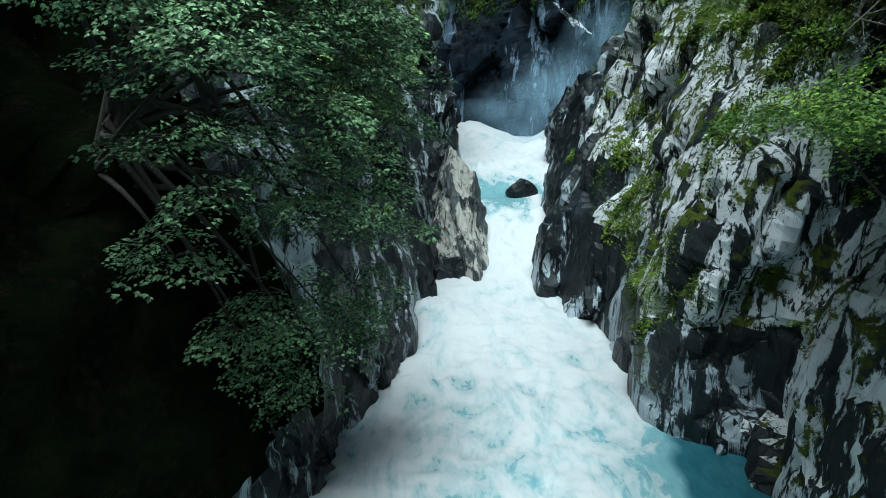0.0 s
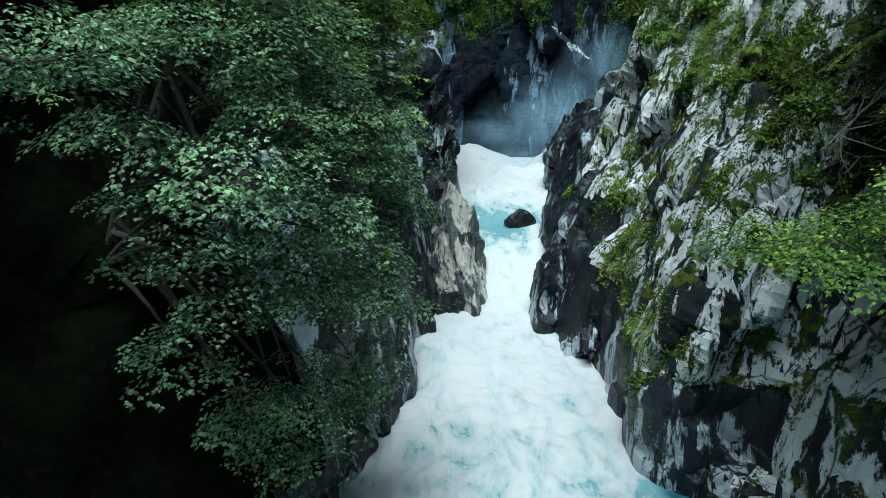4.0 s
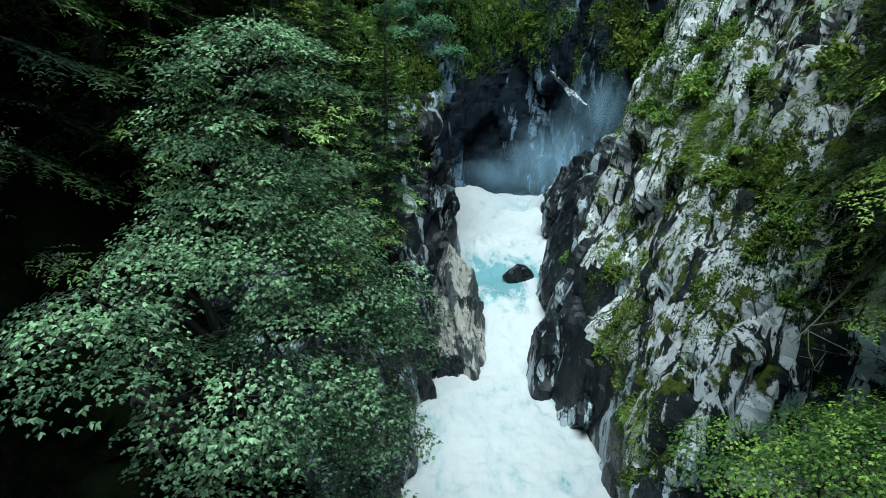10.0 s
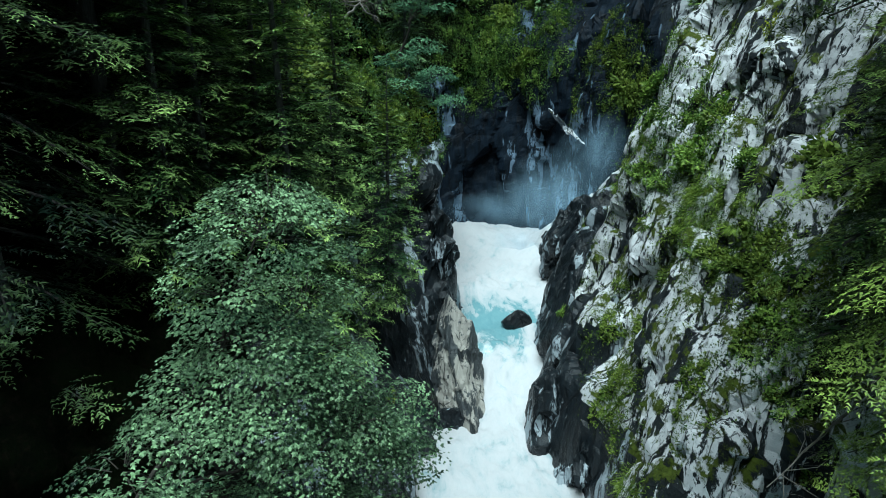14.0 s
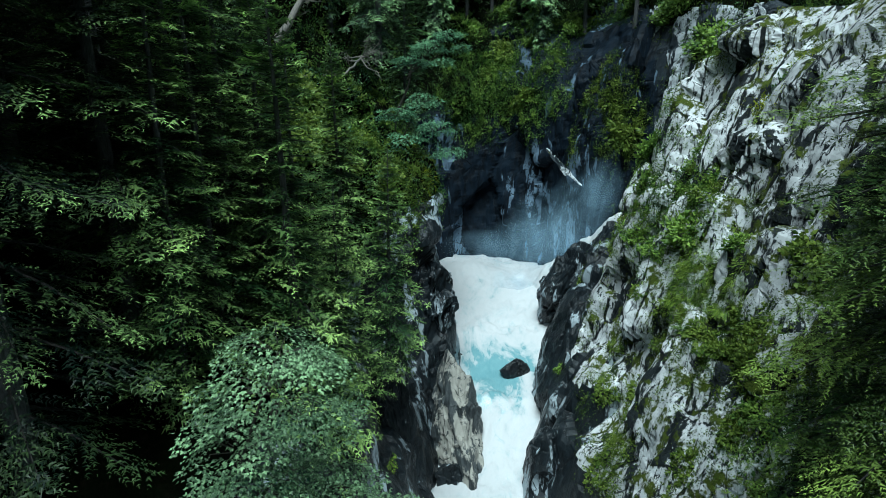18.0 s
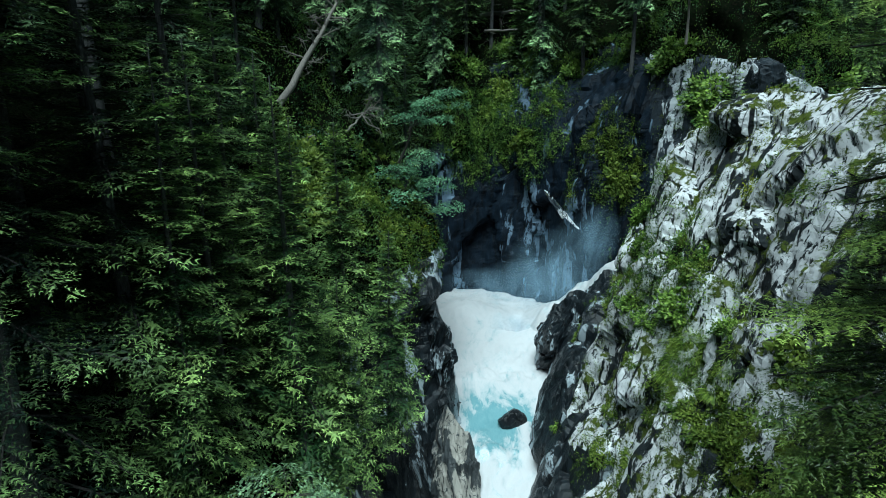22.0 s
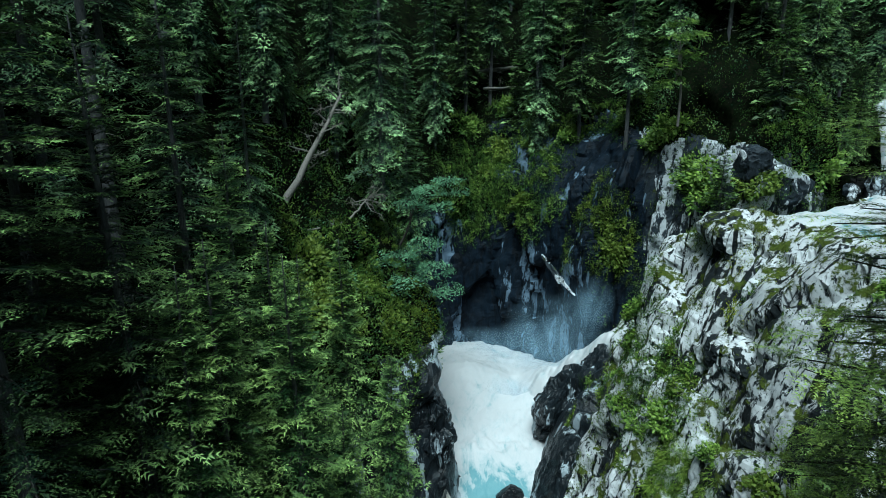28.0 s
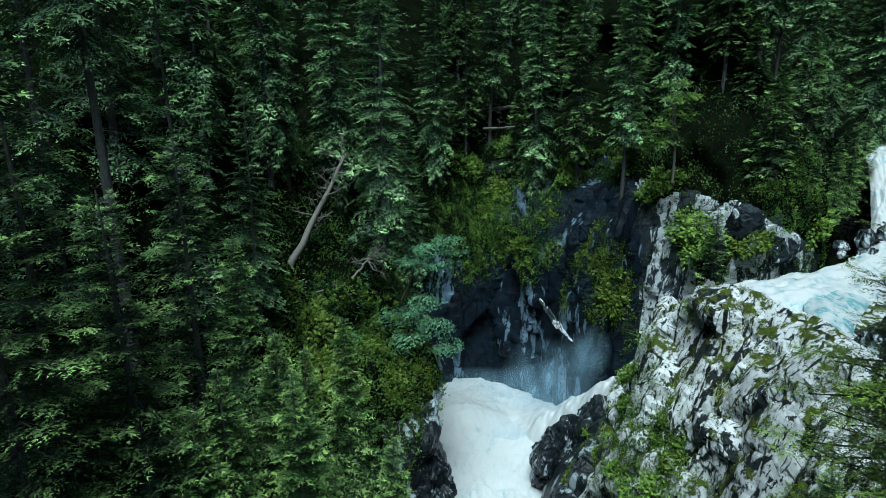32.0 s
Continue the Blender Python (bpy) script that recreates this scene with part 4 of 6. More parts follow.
# unseen firs added beside and behind the camera to shade the lower west side
for x, y, z, turn in ((-11.2, 4.4, 7.6, 1.0), (-10.0, -2.5, 5.0, 2.6), (-15.5, 1.0, 12.0, 4.0)):
    plant_conifer(fir_b, x, y, z, "dark silver fir on the slope at or beyond the edge of view", WEST_FIRS, turn)
plant_conifer(spruce_a, -5.9, 22.9, 9.2, "mid green spruce rooted above the gorge wall", WEST_FIRS, 0.9, 1.2, "spruce_tree")
plant_conifer(spruce_b, -2.9, 29.8, 11.2, "small green spruce at the cliff edge", WEST_FIRS, 0.2, 1.0, "spruce_tree")
plant_conifer(fir_b, -12.4, 21.0, 15.0, "dense dark fir on the shaded slope", WEST_FIRS, 5.3, 0.85)
plant_conifer(fir_b, -10.4, 18.6, 14.5, "dense dark fir on the shaded slope", WEST_FIRS, 0.3, 0.92)
plant_conifer(spruce_a, -7.6, 29.2, 12.5, "mid green spruce rooted above the gorge wall", WEST_FIRS, 4.0, 0.92, "spruce_tree")
plant_conifer(spruce_b, -5.0, 26.4, 9.2, "small green spruce at the cliff edge", WEST_FIRS, 2.7, 1.05, "spruce_tree")
plant_conifer(spruce_b, -6.0, 34.2, 15.6, "small green spruce at the cliff edge", WEST_FIRS, 1.9, 1.1, "spruce_tree")
plant_conifer(spruce_a, -8.6, 21.2, 13.0, "mid green spruce rooted above the gorge wall", WEST_FIRS, 2.2, 1.05, "spruce_tree")
plant_conifer(tall_m, -5.1, 49.6, 28.5, "tall spruce with hanging branches and a bare grey trunk", WEST_FIRS, 0.5, 1.25, "spruce_tree")
plant_conifer(old_m, -14.2, 25.0, 23.5, "tall spruce with a thick bare grey trunk", WEST_FIRS, 0.7, 1.0, "spruce_tree")

for x, y, k, size in ((-14.5, 32, 0, 1.0), (-12.5, 37.5, 0, 0.8), (-17, 42, 0, 1.1), (-14, 47, 0, 1.0), (-10, 55, 0, 1.1), (-16, 55, 0, 1.2), (-20, 36, 0, 1.2), (-18.5, 27, 0, 1.2), (-9.6, 33.2, 1, 0.55),
                      (-10.5, 28, 1, 1.0), (-8.0, 25.0, 1, 0.95), (-16.5, 13, 0, 1.3), (-19, 19, 0, 1.3), (-9, 18.4, 1, 0.9), (-22, 47, 0, 1.2), (-3.5, 57.5, 0, 1.0), (-7, 62, 0, 1.1), (-1, 72, 0, 1.0)):
    plant_conifer((tall_a if y > 40 else tall_m, spruce_a)[k], x, y, west.at(x, y) - 0.4, ("tall slope spruce with drooping boughs", "dense green spruce on the slope")[k], WEST_FIRS, x * 7.3, size, "spruce_tree")

EAST_FIRS = "firs on the east ledges"
plant_conifer(fir_e, 11.2, 10.2, 8.6, "overhanging fir with drooping yellow-green boughs on the ledge", EAST_FIRS, 0.0, 1.0)
plant_conifer(spruce_e, 14.2, 17.8, 10.5, "green spruce rooted on the cliff", EAST_FIRS, 1.1, 1.0, "spruce_tree")
plant_conifer(spruce_b, 16.6, 21.5, 17.5, "small green spruce rooted on the cliff", EAST_FIRS, 2.1, 0.8, "spruce_tree")

for x, y, z, turn, size in ((35.6, 52.2, 31.4, 0.3, 0.62), (38.6, 54.6, 31.8, 1.4, 0.7), (33.0, 51.2, 31.6, 2.6, 0.5), (41.4, 57.4, 34.0, 4.1, 0.6)):
    plant_conifer(spruce_b, x, y, z, "small spruce on the rocks beside the cascade", EAST_FIRS, turn, size, "spruce_tree")

FOREST = "trees of the far forest"
far_rnd = random.Random(3)
KINDS = ((tall_a, "tall forest spruce with hanging boughs"), (tall_b, "tall forest spruce with a bare lower trunk"), (tall_c, "dark forest fir with a full crown"), (young_a, "young dark fir under the taller trees"))
for x, y, k in ((25.5, 66, 0), (29.5, 63, 2), (33.5, 64, 1), (22, 70.5, 2), (31, 69, 0), (24, 78, 2), (28, 84, 0), (20, 84, 0), (32, 80, 2), (26, 71, 3), (12.1, 76.3, 1), (6.3, 78.5, 1), (18.4, 58.9, 1), (24.3, 49.6, 2), (29.5, 52.0, 3), (15.5, 66.5, 2), (9.5, 74, 3), (3.0, 76, 2), (36, 60, 0), (41, 66, 2), (46, 71, 0), (51, 77, 2), (38, 69, 1), (44, 78, 0), (57, 62, 2), (56, 68, 2), (34, 55.5, 3), (47.5, 64.5, 2), (44.5, 61.5, 0), (50.5, 69.5, 2), (55, 75, 0), (42, 58.6, 2), (53, 84, 2), (62, 80, 0), (52.5, 72.5, 0), (56.5, 77.5, 2), (60, 83, 0), (64, 87, 2), (68, 92, 0), (58, 80, 2), (54, 75.5, 3), (50, 68, 3), (74, 100, 2), (66, 96, 0)):
    plant_conifer(KINDS[k][0], x, y, west.at(x, y) - 0.3, KINDS[k][1], FOREST, far_rnd.uniform(0, 6), far_rnd.uniform(0.9, 1.1), "forest_tree")
made = 0
while made < 42:
    x, y = far_rnd.uniform(-34, 75), far_rnd.uniform(24, 102)
    z = max(west.at(x, y), 27 + 0.6 * (math.hypot(x - 8, y - 32) - 52) if math.hypot(x - 8, y - 32) > 56 else 0)
    if abs(x - 4) > 0.8 * y + 4 or y < 56 and x > -9 or y < 60 and -9 < x < 14 or z < 27 or x > 30 and y < 44 or abs(x - 28 - (y - 44) * 1.0) < 9 and y < 78:
        continue
    near = min(((x - o.location.x) ** 2 + (y - o.location.y) ** 2 for o in scene.objects if o.get("category") == "tree" and o.parent is None), default=99)
    if near < 7:
        continue
    k = far_rnd.choice((0, 0, 1, 2, 2, 3))
    plant_conifer(KINDS[k][0], x, y, z - 0.3, KINDS[k][1], FOREST, far_rnd.uniform(0, 6), far_rnd.uniform(0.75, 1.15), "forest_tree")
    made += 1

# ---- blue-green willows that hang over the plunge pool ----
WILLOWS = "willows over the gorge"
broadleaf_tree("willow_tree", "blue-green willow hanging its sprays over the plunge pool", (-3.6, 48.6, 24.8), 0.12,
               [(-1.0, 48.5, 29.4, 1.1), (0.6, 48.3, 30.4, 0.9), (-2.4, 48.5, 28.6, 1.0), (-0.2, 48.2, 28.4, 0.8), (1.4, 48.2, 29.6, 0.6)],
               46, 0.15, TEAL_LEAF, BARK_MAPLE, WILLOWS, (-2.4, 48.6, 28.4), 40, 0.8)
broadleaf_tree("willow_tree", "broad blue-green willow leaning out from the cliff edge", (-4.4, 46.4, 19.6), 0.12,
               [(-0.5, 46.5, 23.2, 1.2), (-2.7, 45.5, 22.4, 1.2), (0.6, 46.5, 21.4, 1.0), (-3.6, 46.0, 24.4, 1.1), (-1.6, 46.6, 25.4, 1.0)],
               46, 0.15, TEAL_LEAF, BARK_MAPLE, WILLOWS, (-3.0, 46.4, 22.8), 40, 0.8)

# ---- rocks and boulders that stand out of the walls ----


def rock_mesh(name, radii, turn, mat, seed, rough=0.32, detail=5, scoop=None):
    """A broken block: a ball cut by planes, with smaller breaks on it."""
    bm = bmesh.new()
    bmesh.ops.create_icosphere(bm, subdivisions=detail, radius=1.0)
    g = random.Random(seed)
    planes = []
    for k in range(11):
        n = Vector((g.gauss(0, 1), g.gauss(0, 1), g.gauss(0, 0.8))).normalized()
        planes.append((n, g.uniform(0.58, 0.86)))
    M = Euler([radians(a) for a in turn]).to_matrix()
    for v in bm.verts:
        p = v.co.copy()
        for n, d in planes:
            over = p.dot(n) - d
            if over > 0:
                p -= n * over * 0.93
        q = Vector((p.x * radii[0], p.y * radii[1], p.z * radii[2]))
        w = q + noise.noise_vector(q * 0.8 + Vector((seed, 0, 0))) * 0.25
        off = blocky(w, 1.3, (1, 1, 1.6), rough, seed * 1.7) + blocky(w, 0.45, (1, 1, 1.4), rough * 0.35, seed * 2.3) + 0.05 * noise.fractal(q * 2.0, 0.9, 2.0, 4)
        v.co = M @ (q + v.co.normalized() * off)
        if scoop:
            away = v.co - Vector(scoop[:3])
            if away.length < scoop[3]:
                v.co = Vector(scoop[:3]) + away.normalized() * scoop[3]
    me = bpy.data.meshes.new(name)
    bm.to_mesh(me)
    bm.free()
    me.materials.append(mat)
    if mat is BOULDER:
        me.polygons.foreach_set("use_smooth", np.ones(len(me.polygons), dtype=bool))
    return me


def rock(name, at, radii, turn, mat, seed, label, rough=0.32, detail=5, group="", scoop=None):
    ob = new(name, rock_mesh(name, radii, turn, mat, seed, rough, detail, scoop))
    ob.location = at
    return tagged(ob, label, "rock", group)


rock("boulder", (5.55, 41.4, 4.95), (1.35, 0.95, 1.15), (4, 6, 10), BOULDER, 4, "black wet boulder standing in the rapids", 0.05)
rock("rock_outcrop", (1.0, 35.0, 3.4), (2.15, 2.3, 6.0), (-24, 5, 12), ROCK_TAN, 14, "smooth water-worn tan rock pillar beside the chute", 0.28)
rock("rock_outcrop", (0.9, 33.7, 0.4), (2.0, 1.7, 2.3), (0, 8, 40), ROCK_DARK, 16, "dark wet foot of the tan pillar", 0.25)
rock("rock_outcrop", (-2.7, 31.4, 3.8), (2.3, 2.3, 6.6), (-8, -8, 12), ROCK_DARK, 23, "rounded dark wet rock rising out of the river", 0.22)
rock("rock_outcrop", (-0.9, 41.0, 9.2), (2.1, 2.6, 6.8), (-6, 4, 0), ROCK_DARK, 31, "dark fractured rock rib above the chute", 0.6)
rock("rock_outcrop", (-3.5, 22.4, 1.8), (1.5, 3.4, 4.6), (-10, -12, 8), ROCK_DARK, 37, "dark ribbed rock at the water's edge", 0.6)
rock("rock_outcrop", (-4.6, 16.0, 0.6), (1.5, 2.4, 2.6), (0, -14, 8), ROCK_DARK, 39, "low dark rock at the water's edge", 0.5)
rock("rock_outcrop", (7.5, 28.2, 1.6), (1.3, 1.6, 2.9), (-6, 8, 0), ROCK_DARK, 41, "pointed dark block at the foot of the cliff", 0.4)
rock("rock_outcrop", (6.4, 31.7, 2.8), (1.7, 1.8, 3.2), (0, 10, 0), ROCK_DARK, 43, "smooth undercut dark rock over a hollow", 0.14, 5, "", (-0.25, -1.9, 0.0, 1.25))
rock("rock_outcrop", (8.5, 38.5, 8.2), (1.7, 3.6, 5.2), (10, 18, -6), ROCK_DARK, 47, "smooth dark slab beside the plunge pool", 0.25)
rock("rock_outcrop", (10.9, 47.6, 9.6), (2.3, 3.6, 4.6), (6, 24, -14), ROCK_DARK, 53, "dark grey jointed rock ridge beside the falls", 0.35)
rock("rock_outcrop", (14.2, 48.6, 11.0), (2.8, 2.8, 5.2), (-10, 16, -30), ROCK_DARK, 55, "broken dark grey rock shoulder beside the fall", 0.4)
rock("rock_outcrop", (11.0, 13.0, 3.6), (1.7, 2.7, 5.2), (-8, 14, 6), ROCK_PALE, 59, "big tilted pale slab at the river's edge", 0.22)
rock("rock_outcrop", (12.2, 11.0, 2.0), (1.8, 1.8, 2.8), (0, 0, 30), ROCK_PALE, 61, "lichen-spotted rock under the hazel", 0.4)
rock("rock_outcrop", (16.3, 30.0, 22.9), (1.5, 2.7, 1.7), (0, -20, 10), ROCK_PALE, 67, "overhanging pale block on the tower's face", 0.16)
rock("rock_outcrop", (14.0, 33.6, 14.8), (1.8, 1.6, 4.2), (0, 28, 0), ROCK_PALE, 71, "pale upright rib of lichened rock", 0.2)
rock("rock_outcrop", (19.4, 35.5, 28.7), (2.8, 3.4, 1.5), (6, 0, 12), ROCK_PALE, 73, "flat pale cap rock of the tower", 0.15)
rock("rock_outcrop", (12.3, 58.6, 18.8), (0.4, 0.75, 3.4), (0, 58, 127), ROCK_STREAK, 79, "fallen pale slab leaning on the back cliff", 0.3)
rock("rock_outcrop", (26.4, 31.4, 28.2), (2.4, 1.9, 1.9), (0, 0, 20), ROCK_DARK, 83, "moss-capped rock beside the upper river", 0.4)
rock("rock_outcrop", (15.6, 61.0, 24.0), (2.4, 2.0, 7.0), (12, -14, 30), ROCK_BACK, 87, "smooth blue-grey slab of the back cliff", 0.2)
rock("rock_outcrop", (28.0, 49.8, 30.2), (3.6, 1.5, 3.2), (6, 18, -20), ROCK_STREAK, 89, "white-streaked rock bluff under the forest", 0.3)
for k, (x, y, z, r, mat) in enumerate(((38.4, 50.6, 30.0, 1.0, ROCK_DARK), (40.0, 50.8, 30.4, 1.0, ROCK_DARK), (41.6, 52.0, 31.2, 0.9, ROCK_DARK), (35.8, 50.2, 29.2, 0.9, ROCK_STREAK), (35.0, 49.0, 28.8, 0.5, ROCK_STREAK), (37.4, 49.0, 29.1, 0.6, ROCK_DARK))):
    rock("river_boulder", (x, y, z), (r * 1.2, r, r), (k * 20, k * 35, 0), mat, 100 + k, "grey boulder in the upper stream" if mat is ROCK_STREAK else "dark wet boulder in the upper stream", 0.25, 4, "boulders of the upper stream")
for k, (x, y, z, r) in enumerate(((9.6, 18.0, 0.3, 0.45), (9.9, 17.4, 0.4, 0.35), (10.2, 17.9, 0.6, 0.4), (9.4, 17.2, 0.2, 0.3), (10.4, 17.1, 0.5, 0.5))):
    rock("stone", (x, y, z), (r * 1.2, r, r * 0.9), (k * 50, k * 25, k * 70), ROCK_DARK, 120 + k, "grey stone washed into the hollow", 0.12, 4, "stones in the hollow")


# ---- fallen timber ----
def log(name, a, b, r0, r1, label, stubs=0, seed=1, twig=1.0):
    g = np.random.default_rng(seed)
    a, b = np.array(a, float), np.array(b, float)
    t = thing(name, label, "log")
    s = np.linspace(0, 1, 10)[:, None]
    part("stem", tubes_mesh("stem", [(a + (b - a) * s + g.normal(0, 0.04, (10, 3)), r0 + (r1 - r0) * s[:, 0])], DEADWOOD, 9), t)
    for k in range(stubs):
        p = a + (b - a) * g.uniform(0.35, 1.0)
        d = unit(g.normal(0, 1, 3) + np.array([0.5, -0.3, 0.3])) * g.uniform(0.7, 2.6)
        q = p + d
        bend = (p + q) / 2 + g.normal(0, 0.15, 3)
        runs = [(np.array([p, bend, q]), np.array([0.07, 0.045, 0.014]) * twig)]
        for m in range(4):
            e = p + d * g.uniform(0.4, 0.95)
            runs.append((np.array([e, e + g.normal(0, 0.2, 3), e + unit(d + g.normal(0, 1.2, 3)) * g.uniform(0.4, 0.9)]), np.array([0.03, 0.02, 0.008]) * twig))
        part("dead_branch", tubes_mesh("dead_branch", runs, DEADWOOD, 4), t)
    return t


log("fallen_log", (-12.7, 42.5, 27.75), (-8.3, 49.4, 37.3), 0.34, 0.10, "bleached dead trunk leaning against the slope", 18, 3)
log("fallen_log", (-7.6, 46.8, 27.4), (-5.6, 48.6, 29.6), 0.10, 0.05, "broken grey branch lying in the shrubs", 10, 5)
log("fallen_log", (-11.6, 43.5, 26.9), (-9.4, 43.9, 27.3), 0.09, 0.07, "short pale log lying across the slope", 0, 6)
log("fallen_log", (-9.2, 44.4, 25.4), (-8.0, 45.6, 27.4), 0.10, 0.06, "short broken log on the mossy slope", 1, 8)
log("fallen_log", (4.6, 80.5, 40.6), (10.2, 81.5, 41.2), 0.28, 0.2, "fallen spruce trunk between the forest trees", 3, 9)
log("fallen_log", (5.4, 78.0, 38.4), (9.6, 78.6, 38.6), 0.18, 0.12, "thin fallen trunk on the forest floor", 2, 10)
log("dead_branch", (10.2, 12.4, 15.0), (7.6, 11.6, 12.9), 0.035, 0.012, "bare white dead branch hanging from the fir", 7, 12, 0.22)

# ---- shrubs, herbs, grass and moss on the rock ----
SHRUBS = {
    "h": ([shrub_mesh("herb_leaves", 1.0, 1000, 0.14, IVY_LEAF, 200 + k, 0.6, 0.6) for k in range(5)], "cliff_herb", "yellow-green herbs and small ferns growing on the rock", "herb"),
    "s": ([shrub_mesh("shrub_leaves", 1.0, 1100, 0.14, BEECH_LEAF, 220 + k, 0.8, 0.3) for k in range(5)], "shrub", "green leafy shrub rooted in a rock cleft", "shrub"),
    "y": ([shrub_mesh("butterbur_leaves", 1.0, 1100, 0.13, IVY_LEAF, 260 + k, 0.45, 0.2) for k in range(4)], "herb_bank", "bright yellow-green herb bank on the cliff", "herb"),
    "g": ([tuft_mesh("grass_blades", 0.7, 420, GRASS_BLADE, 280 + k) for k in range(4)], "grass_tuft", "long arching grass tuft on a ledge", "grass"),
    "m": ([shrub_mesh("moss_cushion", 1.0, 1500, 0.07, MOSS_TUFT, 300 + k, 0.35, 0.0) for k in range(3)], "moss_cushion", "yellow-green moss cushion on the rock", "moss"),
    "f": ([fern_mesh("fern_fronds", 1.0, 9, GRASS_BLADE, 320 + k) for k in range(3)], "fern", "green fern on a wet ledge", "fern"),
}
ALL_P = np.concatenate([west.P.reshape(-1, 3), east.P.reshape(-1, 3)])
ALL_N = np.concatenate([west.N.reshape(-1, 3), east.N.reshape(-1, 3)])
GROWN = []


def grow(kind, x, y, z, r, snap=True):
    """A plant of that kind and size, rooted on the nearest rock."""
    i = np.argmin(((ALL_P - (x, y, z)) ** 2).sum(axis=1))
    p, n = (Vector(ALL_P[i]), Vector(ALL_N[i])) if snap else (Vector((x, y, z)), Vector((0, -0.3, 1)).normalized())
    meshes, name, label, category = SHRUBS[kind]
    GROWN.append((*p, r, kind))
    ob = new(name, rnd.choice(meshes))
    tagged(ob, label, category, category + " on the cliffs", "stuff" if kind in "hym" else "")
    lean = {"m": 0.95, "h": 0.75, "y": 0.7, "g": 0.25}.get(kind, 0.5)
    s = r * rnd.uniform(1.0, 1.35)
    ob.matrix_world = Matrix.Translation(p - n * 0.12 * r) @ lean_to(n, lean) @ Matrix.Diagonal((s, s, s * rnd.uniform(0.85, 1.15), 1))
    return ob


for spot in ((12, 40.9, 12.7, 1), (9.5, 32.8, 11.6, 1), (9.1, 30.8, 9.8, 1), (9.2, 29.8, 8.1, 1.1), (9.2, 28.1, 6.8, 1.1), (9.5, 27, 5.7, 1.1), (8.6, 19.6, 4.4, 1), (8.4, 19.9, 3, 1), (11.8, 32.3, 14.9, 1), (12.9, 29.8, 14.5, 1.3), (12.7, 29, 13.4, 1.1), (12.8, 24.2, 15.2, 1.1),):
    grow('h', *spot)
for spot in ((12.3, 24.9, 14.4, 1.1), (13.4, 24.1, 14, 1.1), (11.3, 20.7, 13.2, 1.1), (10.3, 21.1, 10.8, 1.2), (9.9, 20.5, 9.6, 0.9), (9.3, 19.8, 8.6, 0.8), (12.5, 27.4, 11.7, 0.9), (12.2, 30.5, 12.9, 0.8), (15.4, 31.1, 20.3, 1.4), (13.8, 23.2, 15.7, 1.3), (12.4, 25.2, 15.4, 1.4), (12.7, 21.9, 14.6, 1.6),):
    grow('h', *spot)
for spot in ((12.2, 29.6, 12.9, 1), (9.7, 29.6, 9.9, 1), (14.4, 23.5, 16.5, 1.4), (13.2, 19.6, 15.6, 1.2), (12.4, 42, 15, 1.2), (11.8, 40.7, 11.7, 1.4), (15.8, 23, 19.2, 1.8), (15.3, 20.8, 18.5, 1.8), (5.4, 72, 28.4, 2.4), (9, 66.8, 26.2, 2.4), (17.5, 55.2, 22.1, 2.4), (-4, 42.7, 20.3, 2.2),):
    grow('h', *spot)
for spot in ((27.2, 49.5, 30.1, 2.2), (7.6, 73.6, 31.1, 2.4), (-5.4, 37.4, 22, 1.5), (-7, 36.5, 25.5, 2.4), (-8.5, 35.9, 24.1, 2.4), (26.7, 51.4, 29.9, 2.3), (9.1, 21.8, 2.2, 0.7), (8.9, 28.1, 5.5, 1.2), (9.6, 19.9, 6.1, 0.7), (9.3, 29.3, 8.7, 1.1),):
    grow('h', *spot)
for spot in ((9.4, 25.5, 4.9, 0.9), (9, 22.5, 4.2, 1.1), (14, 28.8, 16.2, 1.3), (12.6, 25, 15.8, 1.1), (10.9, 20, 12.8, 0.9), (13.1, 29.1, 14.7, 1.3), (13.3, 28.2, 13.7, 1.5), (11.4, 17.3, 5.5, 0.6),):
    grow('g', *spot)
for spot in ((13, 32.8, 17, 1.2), (14.6, 40.3, 18.7, 1.3), (14.7, 30.9, 18.4, 1.7), (14.1, 34.6, 19.1, 1.5), (12.1, 20.2, 13.9, 1.2), (12.4, 18.6, 11.1, 1.1), (13, 17.6, 9.1, 1.1), (13.8, 35.7, 19.9, 1.1), (15.4, 31.2, 20.7, 1.5), (12.4, 34.9, 17.2, 1.1), (14, 39.5, 22.2, 1.5), (14.4, 37.8, 20.2, 1.7),):
    grow('s', *spot)
for spot in ((3.4, 75.8, 33.8, 2.4), (24.1, 53.4, 30.3, 2.3), (20.3, 63.6, 35, 2.4), (22.3, 56.4, 34.3, 2.4), (20.6, 57.2, 32.8, 1.8), (10.6, 70.4, 31.8, 2.4), (14.6, 67.5, 33.2, 2.4), (8.5, 76.6, 35.9, 2.4), (15.5, 39.8, 24.9, 1.1), (13.8, 39.1, 16.9, 1.4), (32.8, 50.7, 31.1, 2.4), (23.4, 51.8, 28.8, 2.3),):
    grow('s', *spot)
for spot in ((19.6, 23.3, 29.3, 1.3),):
    grow('s', *spot)
for spot in ((18.3, 38.8, 27.9, 1.3), (-2, 43.3, 19.2, 1.1), (-1.6, 41.9, 17.8, 1), (17.4, 36.3, 27.7, 1), (17.9, 33.5, 27.6, 1.2), (17.4, 30.9, 25.1, 1.2), (19.2, 32.3, 29.6, 1),):
    grow('m', *spot)
